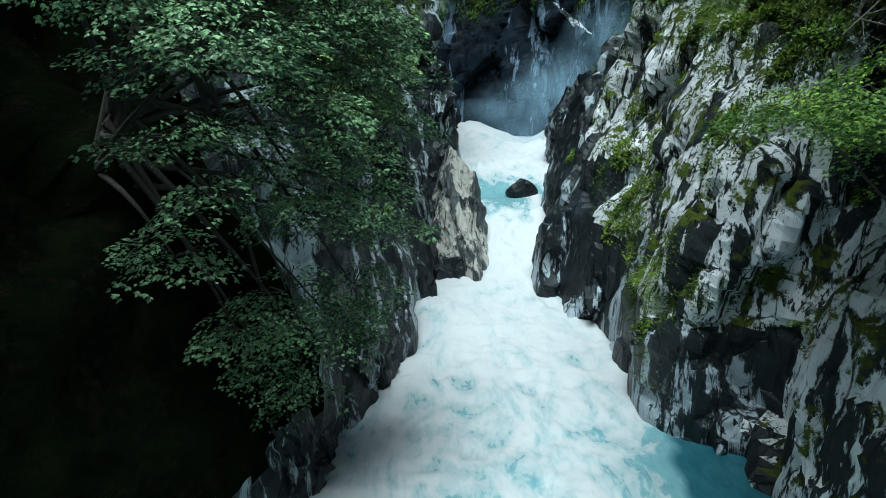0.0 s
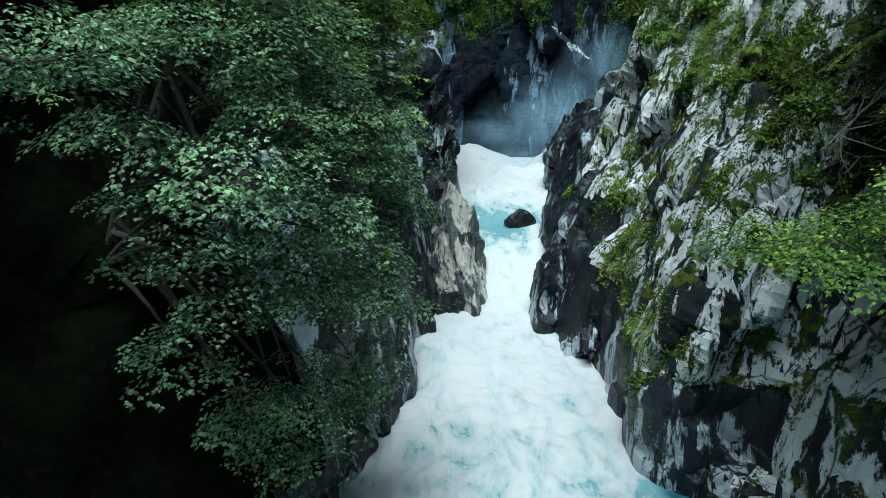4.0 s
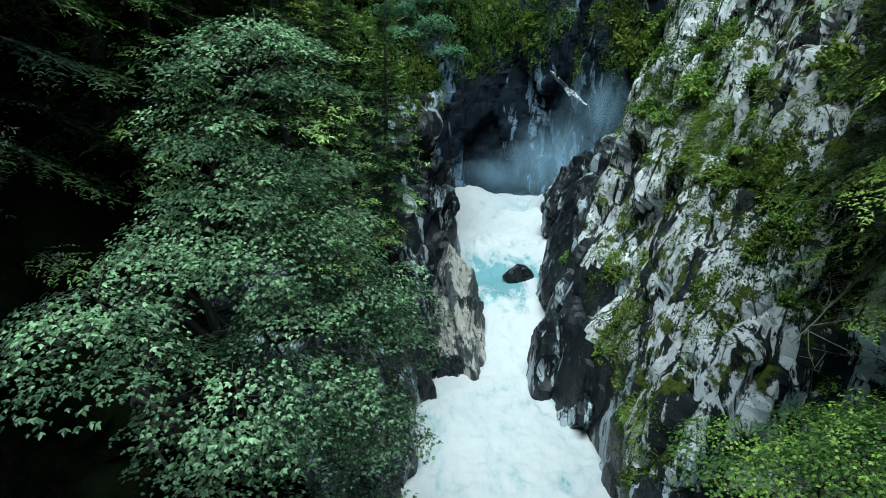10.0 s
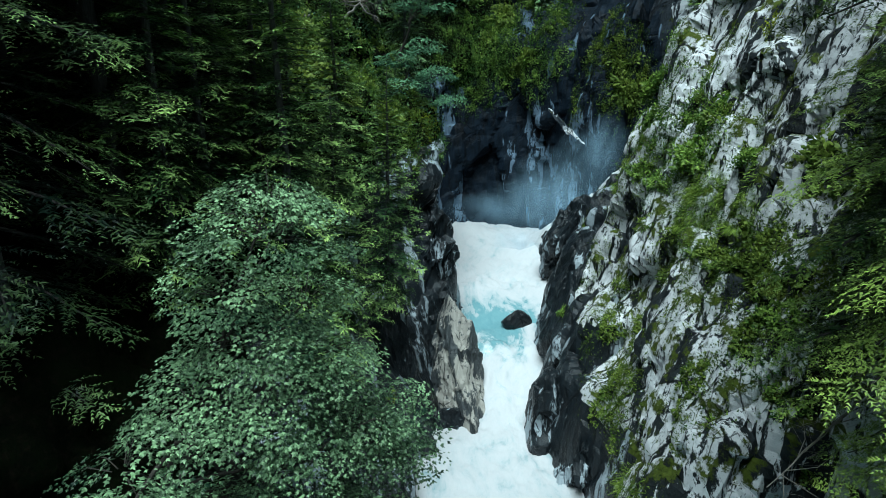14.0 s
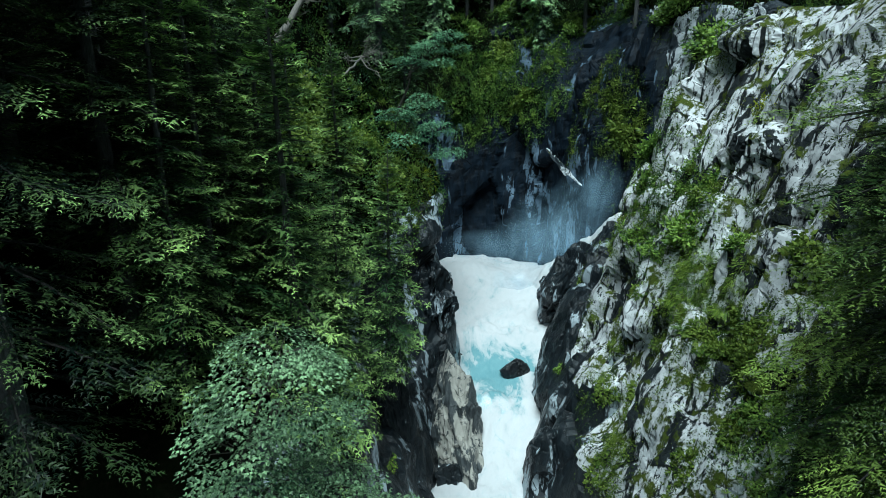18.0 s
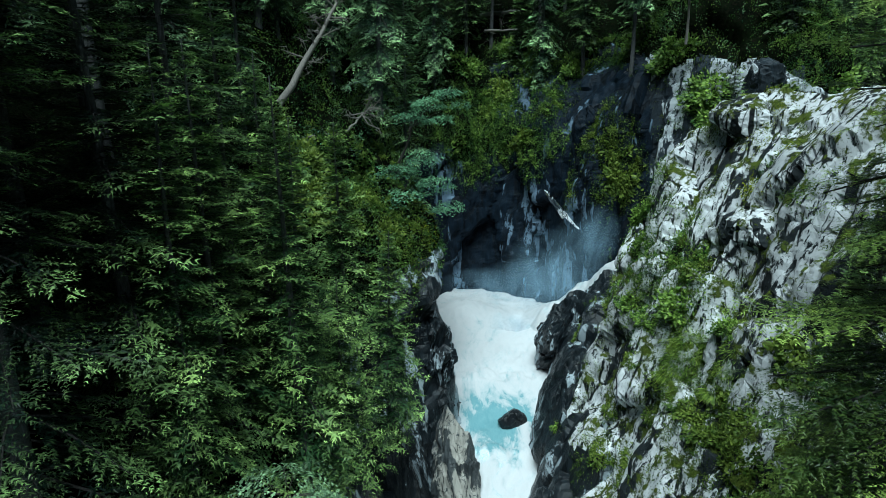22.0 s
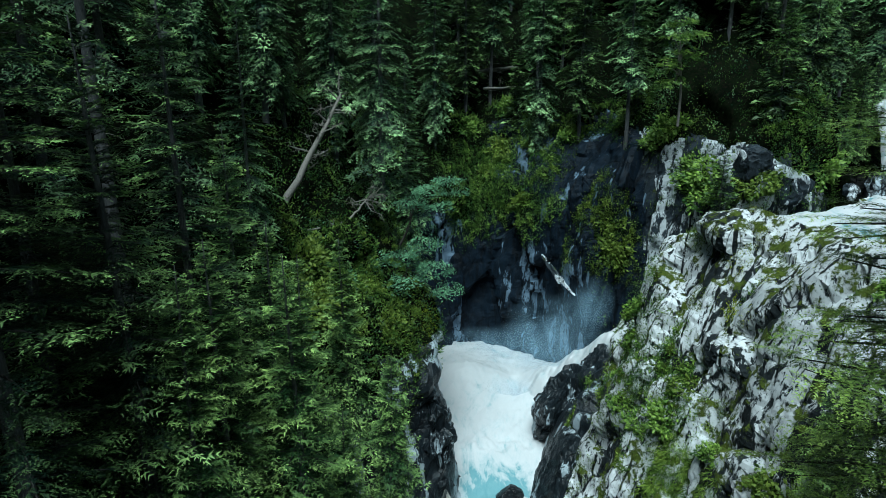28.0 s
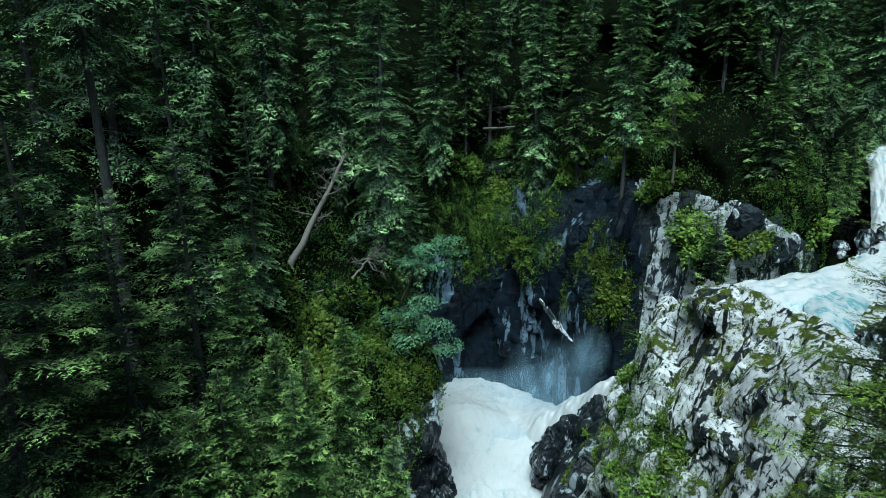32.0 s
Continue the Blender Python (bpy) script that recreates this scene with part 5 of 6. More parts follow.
for spot in ((12.7, 66.4, 29.5, 2.4), (16.5, 57, 25.1, 2.4), (15.6, 59.4, 26.5, 1.8), (-5.5, 42.2, 24, 2.4), (-9.1, 39.5, 26.8, 2.4), (-4.2, 42.3, 19.9, 2.3),):
    grow('y', *spot)
for x, y, z, n in ((8.9, 22.6, 4.2, 3), (9.2, 25.6, 5.0, 3), (8.7, 20.2, 4.6, 3), (9.4, 28.0, 7.0, 3), (12.6, 25.0, 15.4, 2), (-2.4, 27.0, 6.0, 2), (11.3, 17.2, 5.6, 2)):
    for k in range(n):
        grow("f", x + rnd.uniform(-0.8, 0.8), y + rnd.uniform(-0.8, 0.8), z + rnd.uniform(-0.8, 0.8), rnd.uniform(0.5, 0.8))


def thicket(x, y, z):
    return 17 < y < 46 and z > 3.5 + 0.15 * (y - 20) and z < 27 and noise.noise(Vector((x * 0.22, y * 0.22, z * 0.10)) + Vector((3.3, 0, 0))) > -0.08


for p, n in east.spots(45, thicket, random.Random(12)):
    grow(rnd.choice("hhhhssg"), p.x, p.y, p.z, rnd.uniform(0.55, 1.15))


def carpet(name, label, cliff, count, inside, mat, size, reach, per, seed, flat=0.5):
    """Countless small plants over a slope, one mesh."""
    r = random.Random(seed)
    g = np.random.default_rng(seed)
    sp = cliff.spots(count, inside, r)
    P = np.array([p for p, n in sp])
    N = np.array([n for p, n in sp])
    P, N = np.repeat(P, per, axis=0), np.repeat(N, per, axis=0)
    n = len(P)
    c = P + g.normal(0, reach, (n, 3)) * 0.6 + N * np.abs(g.normal(0, reach * flat, (n, 1)))
    w = unit(N * 0.7 + np.array([0, 0, 0.3]) + g.normal(0, 0.8, (n, 3))) * (size * g.uniform(0.6, 1.4, n))[:, None]
    Q = blades(c, w, np.cross(w, g.normal(0, 1, (n, 3))), size * 0.55, 0.1)
    tone = np.array([noise.noise(Vector(q) * 0.45) for q in P])
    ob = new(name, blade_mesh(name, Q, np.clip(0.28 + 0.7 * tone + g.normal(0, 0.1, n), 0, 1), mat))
    return tagged(ob, label, "undergrowth", kind="stuff")


def near_growth(kinds, spread):
    G = np.array([q[:4] for q in GROWN if q[4] in kinds])

    def inside(x, y, z):
        d = ((G[:, :3] - (x, y, z)) ** 2).sum(axis=1) - (G[:, 3] * spread) ** 2
        return d.min() < 0

    return inside


def woody(x, y, z):
    e = 2.2 * noise.noise(Vector((x * 0.3, y * 0.3, z * 0.3)))
    return z < 54 and y > 26 and (z > 33 + e if y > 50 and x > 8 else z > 22.5 + e if y > 49 else z > (11.5 if y < 34 else 16) + e)


carpet("undergrowth", "dense green undergrowth on the steep forest slope", west, 5200, woody, BEECH_LEAF, 0.15, 0.30, 14, 41, 1.0)
carpet("undergrowth", "dark blue-green seedlings and brambles on the slope", west, 3600, woody, SPRUCE_NEEDLE, 0.20, 0.34, 11, 42, 1.3)
carpet("undergrowth", "bright leafy scrub between the fallen branches", west, 5200, lambda x, y, z: woody(x, y, z) and -15 < x < 9 and 34 < y < 74 and z < 40, BEECH_LEAF, 0.19, 0.34, 9, 47, 0.8)
carpet("cliff_herbs", "small yellow-green herbs in the clefts of the cliff", east, 2500, near_growth("hgs", 1.3), IVY_LEAF, 0.10, 0.22, 10, 43)
carpet("cliff_herbs", "yellow-green herbs round the plunge pool", west, 2200, near_growth("hys", 1.4), IVY_LEAF, 0.2, 0.35, 9, 44)
carpet("cliff_herbs", "scattered dark herbs in the cracks of the rock", east, 1500, lambda x, y, z: noise.noise(Vector((x, y, z)) * 0.45) > 0.15 and z > 5, IVY_LEAF, 0.09, 0.18, 10, 45)



BEDS = {"h": (IVY_LEAF, 0.13, 0.5, 330, 0.1, "cliff_herbs", "thick mat of yellow-green herbs hanging on the cliff"),
        "g": (GRASS_BLADE, 0.30, 0.10, 340, 0.9, "grass_mat", "long hanging grass on a cliff ledge"),
        "s": (BEECH_LEAF, 0.16, 0.5, 230, 0.2, "cliff_shrubs", "dense dark green shrubs in the clefts of the cliff"),
        "b": (BEECH_LEAF, 0.22, 0.5, 140, 0.4, "hanging_greenery", "green plants draped over the back cliff"),
        "w": (TEAL_LEAF, 0.22, 0.4, 120, 0.2, "willow_scrub", "blue-green willow scrub on the steep slope"),
        "m": (MOSS_TUFT, 0.09, 0.5, 400, 0.2, "moss_mat", "bright yellow-green moss on the rock"),
        "y": (IVY_LEAF, 0.20, 0.5, 190, 0.2, "moss_bank", "yellow-green moss and herbs draped over the rock")}
bed_rng = np.random.default_rng(77)


def bed(kind, *lumps):
    """Cushions of leaves that grow together over the rock, one mesh."""
    mat, size, slim, density, hang, name, label = BEDS[kind]
    Q, Y = [], []
    g = bed_rng
    for x, y, z, r in lumps:
        r *= 1.1
        d = np.linalg.norm((ALL_P - (x, y, z)) * (1, 1, 0.85), axis=1)
        near = np.flatnonzero(d < r)
        if len(near) == 0:
            near = np.array([d.argmin()])
        n = int(density * 3.1 * r * r)
        i = g.choice(near, n)
        keep = g.random(n) < 1.15 - 0.55 * (d[i] / r) ** 2
        i = i[keep]
        n = len(i)
        N = ALL_N[i]
        lump = 0.5 + 0.9 * np.array([noise.noise(Vector(ALL_P[k]) * 1.6) for k in i])
        lift = (np.sqrt(g.random(n)) * 0.42 * r * np.clip(1 - (d[i] / r) ** 2, 0.1, 1) * np.clip(lump, 0.15, 1.2))[:, None]
        c = ALL_P[i] + g.normal(0, 0.13, (n, 3)) + N * lift + np.array([0, 0, 0.3]) * lift
        w = unit(N * 0.8 + np.array([0, 0, 0.35 - hang]) + g.normal(0, 0.55 if slim > 0.3 else 0.3, (n, 3))) * (size * g.uniform(0.6, 1.4, n))[:, None]
        Q.append(blades(c, w, np.cross(w, g.normal(0, 1, (n, 3)) + N), size * slim, 0.1))
        # leaves deep in the cushion darker: shade put into their tone
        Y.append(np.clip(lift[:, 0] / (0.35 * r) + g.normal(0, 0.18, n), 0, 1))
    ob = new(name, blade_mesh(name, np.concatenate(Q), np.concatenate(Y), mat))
    return tagged(ob, label, "undergrowth", kind="stuff")


bed('h', (11.7, 39.0, 12.5, 1.1), (11.4, 41.9, 13.4, 1.1), (11.0, 40.5, 11.1, 1.2), (9.3, 31.8, 10.5, 1.0), (8.8, 30.4, 9.6, 1.0), (9.3, 29.7, 8.8, 0.9), (9.3, 28.4, 7.6, 1.1), (9.9, 27.4, 7.4, 1.0), (9.3, 27.3, 6.2, 1.1), (9.1, 25.5, 5.8, 1.0), (8.8, 25.1, 4.8, 0.9), (9.9, 26.5, 6.8, 0.9), (9.0, 19.6, 4.9, 1.0), (8.2, 20.0, 3.9, 0.9), (8.5, 19.0, 3.6, 0.8), (9.3, 18.7, 4.5, 0.7), (8.1, 19.4, 2.3, 0.9), (12.5, 24.9, 14.7, 1.2), (13.3, 24.1, 14.5, 1.1), (12.9, 29.0, 13.7, 1.1), (12.4, 29.4, 12.8, 1.1), (13.6, 23.6, 15.5, 1.1))
bed('h', (13.7, 25.8, 16.5, 1.0), (13.9, 24.4, 16.3, 0.8), (13.0, 24.4, 13.0, 1.1), (11.3, 19.7, 13.0, 0.9), (11.1, 21.4, 12.7, 0.7), (12.6, 20.3, 14.7, 0.9), (10.0, 21.3, 10.7, 0.8), (10.2, 20.6, 10.0, 0.9), (9.5, 20.0, 9.4, 0.7), (9.5, 19.3, 8.8, 0.6), (9.5, 20.1, 6.3, 0.7), (12.6, 25.0, 15.4, 1.3), (13.1, 28.9, 14.0, 1.3), (13.3, 24.4, 15.9, 1.1), (13.7, 23.1, 15.4, 1.2), (13.2, 24.3, 14.1, 1.2), (12.5, 29.3, 12.9, 1.0), (14.7, 23.1, 16.6, 1.1), (12.7, 20.3, 14.9, 1.0), (12.1, 20.9, 13.6, 1.0), (12.1, 22.3, 13.4, 0.9), (10.5, 21.1, 10.9, 1.1))
bed('h', (9.9, 21.3, 10.3, 0.9), (15.5, 34.3, 22.2, 0.8), (17.5, 34.2, 28.4, 1.1), (18.2, 33.0, 28.0, 0.9), (18.9, 30.6, 27.4, 1.1), (17.2, 30.9, 24.1, 0.6), (17.2, 33.2, 24.7, 0.7), (10.0, 36.0, 10.6, 1.0), (9.3, 31.8, 10.8, 1.1), (9.3, 30.2, 9.4, 1.0), (8.9, 29.6, 7.6, 1.0), (9.2, 28.1, 7.1, 1.2), (9.4, 26.5, 6.1, 1.1), (11.3, 41.3, 12.2, 1.1))
bed('g', (8.8, 23.2, 4.4, 1.0), (8.5, 20.5, 4.9, 1.0), (13.3, 29.8, 16.4, 1.1), (14.0, 28.8, 16.2, 1.3), (12.7, 24.6, 15.6, 1.1), (13.3, 29.0, 15.1, 1.2), (13.3, 29.4, 17.3, 1.3), (13.8, 28.9, 15.9, 1.5), (18.1, 38.1, 29.1, 1.4), (17.7, 37.8, 28.5, 1.2))
bed('s', (13.5, 39.9, 21.2, 1.2), (16.8, 55.5, 21.3, 1.4), (14.3, 38.6, 19.7, 1.6), (14.2, 34.7, 18.8, 1.5), (14.9, 33.6, 19.4, 1.4), (14.5, 34.4, 20.3, 1.1), (13.2, 34.4, 17.9, 1.1), (12.4, 33.7, 16.6, 1.1), (13.5, 31.9, 17.3, 1.2), (14.4, 30.2, 17.8, 1.0), (12.1, 32.6, 15.5, 0.8), (11.0, 19.9, 12.2, 0.9), (11.5, 19.1, 12.2, 0.9), (10.1, 19.4, 9.8, 0.8), (11.2, 19.1, 7.8, 0.7), (10.7, 19.2, 6.8, 1.0), (10.0, 19.2, 6.1, 1.0), (11.9, 18.9, 11.8, 0.7), (12.2, 18.5, 10.8, 0.7), (12.8, 19.4, 13.9, 1.0), (12.2, 19.6, 12.9, 1.0), (12.2, 34.0, 17.2, 1.3))
bed('s', (13.6, 35.6, 18.6, 1.3), (14.2, 34.2, 18.2, 1.5), (14.6, 34.0, 19.6, 1.5), (15.1, 31.5, 19.9, 1.4), (14.1, 36.3, 20.3, 1.1), (18.2, 30.5, 25.8, 1.2), (16.9, 26.0, 25.9, 1.1))
bed('b', (4.0, 72.6, 29.7, 2.8), (6.6, 71.8, 29.7, 2.8), (5.2, 70.2, 26.5, 3.1), (7.9, 70.2, 27.1, 2.8), (9.4, 66.0, 25.4, 2.6), (2.5, 69.4, 24.5, 2.7), (2.5, 68.8, 21.9, 2.4), (10.7, 65.4, 23.0, 2.3), (5.9, 69.8, 23.2, 2.8), (12.5, 66.3, 28.8, 2.3), (12.6, 63.0, 25.6, 1.9), (11.4, 73.0, 35.0, 3.3), (14.3, 70.4, 34.2, 2.5), (17.4, 67.4, 34.6, 2.4), (19.3, 65.6, 35.6, 2.7), (21.1, 62.1, 35.8, 2.6), (-6.5, 43.3, 22.1, 1.9), (-9.9, 43.5, 25.9, 1.8), (-8.2, 40.9, 24.5, 1.8), (-6.0, 47.3, 23.6, 2.0))
bed('y', (15.7, 58.7, 25.9, 2.1), (16.8, 56.7, 26.3, 2.0), (17.1, 55.4, 24.0, 2.6), (16.8, 55.6, 21.8, 2.3), (15.0, 60.4, 26.7, 1.5), (-6.1, 44.0, 22.2, 1.8), (-4.1, 45.1, 21.6, 1.3), (16.7, 59.0, 28.7, 1.5), (-9.8, 36.1, 26.9, 1.6), (-8.6, 36.9, 24.9, 1.6), (-7.0, 36.2, 23.1, 1.6), (-4.2, 42.7, 20.5, 1.4), (-3.6, 40.7, 19.0, 1.1), (-2.4, 43.8, 19.9, 1.4))

bed('b', (-8.5, 44.5, 26.5, 1.4), (-6.9, 45.1, 24.9, 1.4), (-8.5, 41.6, 25.0, 1.3), (-6.1, 50.0, 25.2, 1.5), (-4.7, 57.1, 24.7, 1.7), (-3.7, 58.3, 22.0, 1.8), (-4.4, 47.6, 23.2, 1.5), (-6.4, 44.1, 22.8, 1.4), (-4.2, 45.1, 21.5, 1.4), (-7.2, 38.8, 23.7, 1.2))
bed('y', (-2.9, 46.9, 21.9, 1.4), (-3.6, 43.1, 20.3, 1.3), (-2.8, 43.6, 20.1, 1.3), (-3.9, 41.0, 19.3, 1.2), (-2.9, 41.6, 18.6, 1.2), (-3.3, 38.4, 18.2, 1.2), (-4.4, 37.2, 19.2, 1.1), (-5.6, 38.4, 22.1, 1.1), (-6.8, 36.1, 23.0, 1.1), (-2.2, 40.0, 17.4, 1.2), (-8.2, 35.9, 23.9, 1.1))
bed('w', (-7.1, 50.2, 26.1, 1.5), (-9.8, 44.3, 26.5, 1.4), (-2.9, 67.0, 22.5, 2.0), (-1.9, 67.3, 20.4, 2.0), (-2.7, 61.5, 19.2, 1.9), (-5.8, 47.2, 23.3, 1.5), (-7.5, 43.0, 23.6, 1.3))
bed('m', (-1.7, 44.8, 20.2, 0.7), (-1.5, 43.4, 18.7, 0.6), (-1.7, 42.0, 17.9, 0.6), (-2.0, 47.0, 20.9, 0.7), (18.1, 36.9, 29.0, 0.9), (18.6, 35.0, 30.3, 0.9), (19.4, 33.1, 29.5, 1.0), (18.0, 33.3, 27.9, 0.9), (27.2, 41.8, 28.3, 1.1), (19.3, 30.5, 27.6, 0.8), (20.6, 29.5, 29.4, 0.7))
bed('h', (16.7, 34.3, 24.5, 1.0), (14.7, 37.9, 20.5, 1.3), (18.8, 25.2, 28.8, 1.0), (18.4, 23.7, 27.9, 1.0))
bed('s', (15.4, 33.9, 22.2, 1.2), (15.5, 37.5, 22.9, 1.1), (13.4, 35.9, 18.5, 1.3), (14.7, 33.3, 19.3, 1.2))
bed('s', (14.7, 42.4, 19.9, 1.2), (14.9, 38.5, 22.9, 1.1), (14.0, 37.8, 20.2, 1.1), (13.9, 34.1, 20.0, 1.0), (14.0, 30.6, 20.7, 1.0), (15.2, 32.0, 21.1, 1.0), (14.9, 35.1, 21.5, 1.1))
bed('h', (13.2, 38.6, 18.9, 1.1), (13.1, 32.4, 18.9, 1.0), (12.7, 34.3, 18.6, 1.1), (11.9, 35.2, 17.2, 1.1), (14.9, 29.6, 20.6, 1.0), (15.5, 28.7, 20.4, 0.9), (12.9, 40.1, 16.7, 1.2), (12.0, 39.3, 14.8, 1.2))
bed('m', (17.3, 37.1, 27.9, 0.7), (18.6, 36.1, 29.3, 0.6), (18.7, 33.5, 28.5, 0.6), (19.3, 31.1, 28.9, 0.6), (17.7, 33.1, 26.9, 0.6), (18.0, 30.0, 27.3, 0.6), (16.8, 33.0, 25.5, 0.6), (18.4, 27.7, 28.4, 0.5), (16.9, 29.2, 25.6, 0.6), (17.4, 26.6, 26.7, 0.5), (16.0, 30.1, 23.8, 0.6), (20.0, 29.2, 29.5, 0.6))
bed('m', (-1.4, 46.5, 20.8, 1.1), (-1.3, 44.7, 19.8, 1.1), (-1.5, 43.5, 18.7, 0.9), (-2.7, 66.9, 18.9, 1.3))

bed('m', (-2.0, 45.1, 20.9, 0.6), (-0.5, 66.5, 16.1, 0.6), (-2.4, 43.5, 20.0, 0.6), (-0.5, 44.7, 19.3, 0.4), (-2.0, 42.9, 18.9, 0.5), (-0.6, 44.0, 18.8, 0.5), (-2.0, 39.9, 17.9, 0.6), (-0.9, 41.8, 17.3, 0.4))
bed('m', (17.0, 38.2, 28.2, 0.5), (16.8, 35.2, 29.2, 0.5), (17.4, 34.0, 29.3, 0.5), (17.1, 37.7, 27.0, 0.6), (17.4, 36.8, 27.0, 0.6), (17.4, 33.7, 28.3, 0.5))
bed('h', (12.1, 46.8, 13.0, 0.6), (11.5, 39.1, 15.1, 0.7), (9.8, 38.7, 13.1, 0.6), (10.8, 35.5, 14.1, 0.7), (9.6, 36.2, 12.5, 0.7), (10.6, 35.1, 12.4, 0.5), (9.8, 34.9, 11.0, 0.5), (11.0, 33.9, 11.9, 0.7), (9.1, 35.0, 10.1, 0.6), (10.8, 32.5, 11.1, 0.8), (9.4, 32.4, 8.8, 0.6), (10.2, 31.9, 9.5, 0.8), (8.7, 32.2, 7.5, 0.8), (10.5, 31.1, 8.8, 0.8), (8.6, 31.4, 6.7, 0.7), (10.4, 30.3, 7.5, 0.8), (8.7, 30.1, 6.0, 0.6), (9.5, 29.2, 6.9, 0.6), (8.3, 27.8, 5.5, 0.6), (8.8, 26.8, 6.3, 0.7))
bed('s', (14.4, 42.2, 19.9, 0.9), (14.1, 35.1, 20.8, 0.8), (14.3, 33.5, 20.7, 0.7), (14.9, 30.5, 21.3, 0.7), (12.4, 34.7, 18.7, 0.9), (13.6, 33.8, 19.8, 0.9), (13.5, 31.0, 19.7, 0.8), (14.3, 29.1, 20.0, 1.0), (12.6, 34.5, 17.6, 0.9), (13.0, 32.0, 18.2, 0.8), (13.4, 30.1, 19.0, 0.8), (14.8, 28.7, 18.7, 0.9))
bed('g', (12.9, 29.5, 16.7, 0.7), (13.6, 28.3, 16.7, 1.0), (13.7, 25.6, 17.6, 1.0), (12.6, 28.1, 15.4, 1.0), (13.4, 27.3, 15.6, 0.8), (13.7, 25.3, 16.4, 1.0))
bed('h', (12.0, 27.3, 14.2, 0.8), (13.0, 26.6, 15.3, 0.8), (13.5, 25.4, 15.2, 0.8), (13.7, 23.1, 16.3, 0.9), (11.6, 26.2, 13.5, 0.9), (12.6, 25.0, 14.4, 0.9), (13.0, 23.5, 14.9, 1.0), (13.3, 22.0, 15.8, 0.8), (11.1, 25.0, 12.7, 0.9), (11.7, 23.4, 13.7, 0.9), (12.8, 23.0, 14.3, 0.9), (12.9, 21.4, 14.8, 0.8))
bed('h', (11.8, 23.0, 13.3, 0.8), (12.7, 22.4, 14.2, 0.7), (12.9, 20.9, 14.6, 0.7), (13.6, 20.1, 15.1, 0.6), (11.5, 22.4, 12.7, 0.6), (12.0, 21.4, 13.2, 0.7), (12.6, 20.4, 14.1, 0.8), (13.4, 19.7, 14.1, 0.8), (10.8, 21.0, 11.7, 0.6), (11.6, 20.1, 12.8, 0.7), (12.2, 19.5, 12.8, 0.7), (12.9, 19.0, 13.3, 0.6), (10.7, 20.2, 11.5, 0.8), (11.6, 19.2, 11.8, 0.8), (12.5, 19.1, 12.0, 0.7), (12.8, 18.5, 12.5, 0.8))
bed('h', (9.8, 35.4, 12.5, 0.7), (10.5, 35.1, 12.6, 0.5), (9.4, 35.8, 11.6, 0.7), (10.4, 34.9, 11.6, 0.8), (9.4, 34.9, 10.5, 0.6), (10.1, 33.4, 10.3, 0.6), (9.3, 32.7, 9.3, 0.7), (9.9, 32.5, 9.3, 0.7), (8.9, 32.5, 8.6, 0.8), (9.7, 31.2, 8.9, 0.7), (8.7, 32.0, 7.3, 0.7), (9.7, 31.1, 7.4, 0.8))
bed('h', (8.5, 29.1, 6.5, 0.5), (9.3, 26.5, 7.2, 0.5), (8.5, 28.1, 6.0, 0.7), (8.9, 26.2, 6.3, 0.6), (8.4, 26.8, 5.1, 0.7), (8.7, 25.6, 5.4, 0.5))
bed('h', (8.2, 23.6, 4.1, 0.6), (7.8, 19.5, 5.9, 0.6), (8.4, 18.5, 6.3, 0.5), (7.9, 23.0, 3.1, 0.8), (8.0, 19.3, 4.9, 0.5), (8.3, 18.1, 5.7, 0.7), (7.3, 20.0, 3.5, 0.7), (7.9, 18.9, 4.3, 0.6), (8.3, 17.8, 5.0, 0.6))
bed('b', (1.8, 74.3, 34.3, 1.6), (4.8, 75.8, 33.7, 1.2), (7.9, 73.4, 32.8, 1.1), (10.3, 72.0, 33.4, 1.4), (13.0, 71.7, 34.1, 1.4), (1.8, 73.7, 31.3, 1.2), (5.0, 73.4, 30.0, 1.5), (6.5, 72.7, 30.1, 1.7), (10.5, 66.4, 30.2, 1.1), (13.1, 66.6, 31.0, 1.5), (2.0, 69.4, 27.3, 1.1), (3.9, 71.3, 26.8, 1.1), (7.4, 69.5, 27.8, 1.2), (9.8, 66.0, 28.6, 1.1), (12.0, 64.4, 28.6, 1.1), (1.3, 68.3, 24.3, 1.6), (3.5, 69.1, 24.8, 1.2), (7.4, 69.3, 24.7, 1.6), (9.4, 65.2, 25.8, 1.5), (11.5, 63.2, 25.0, 1.4))
bed('y', (14.2, 59.5, 27.5, 1.2), (15.6, 58.7, 27.5, 1.0), (18.2, 56.6, 27.7, 1.0), (13.4, 59.8, 25.2, 1.3), (15.4, 57.7, 24.9, 1.3), (17.3, 56.1, 25.1, 0.9), (13.4, 59.9, 22.2, 1.0), (16.2, 56.4, 22.9, 1.1), (18.4, 56.1, 23.6, 1.3), (13.3, 59.4, 20.3, 1.4), (15.7, 55.1, 21.0, 1.0), (18.6, 55.1, 20.3, 1.3))
bed('y', (-11.6, 41.5, 28.6, 0.9), (-10.3, 45.1, 27.8, 1.0), (-8.3, 45.9, 27.5, 0.8), (-6.1, 50.0, 25.8, 1.1), (-10.0, 36.5, 28.2, 1.0), (-9.6, 43.3, 26.0, 1.1), (-7.9, 43.7, 26.4, 0.8), (-6.4, 45.7, 25.8, 1.2), (-9.8, 35.5, 26.9, 0.8), (-8.7, 38.0, 25.7, 1.0), (-7.8, 42.7, 24.2, 0.8), (-6.4, 45.2, 23.6, 0.9), (-9.7, 34.5, 25.4, 0.8), (-8.6, 36.3, 25.2, 0.8), (-7.3, 38.9, 24.1, 1.0), (-5.9, 40.0, 22.7, 0.9))
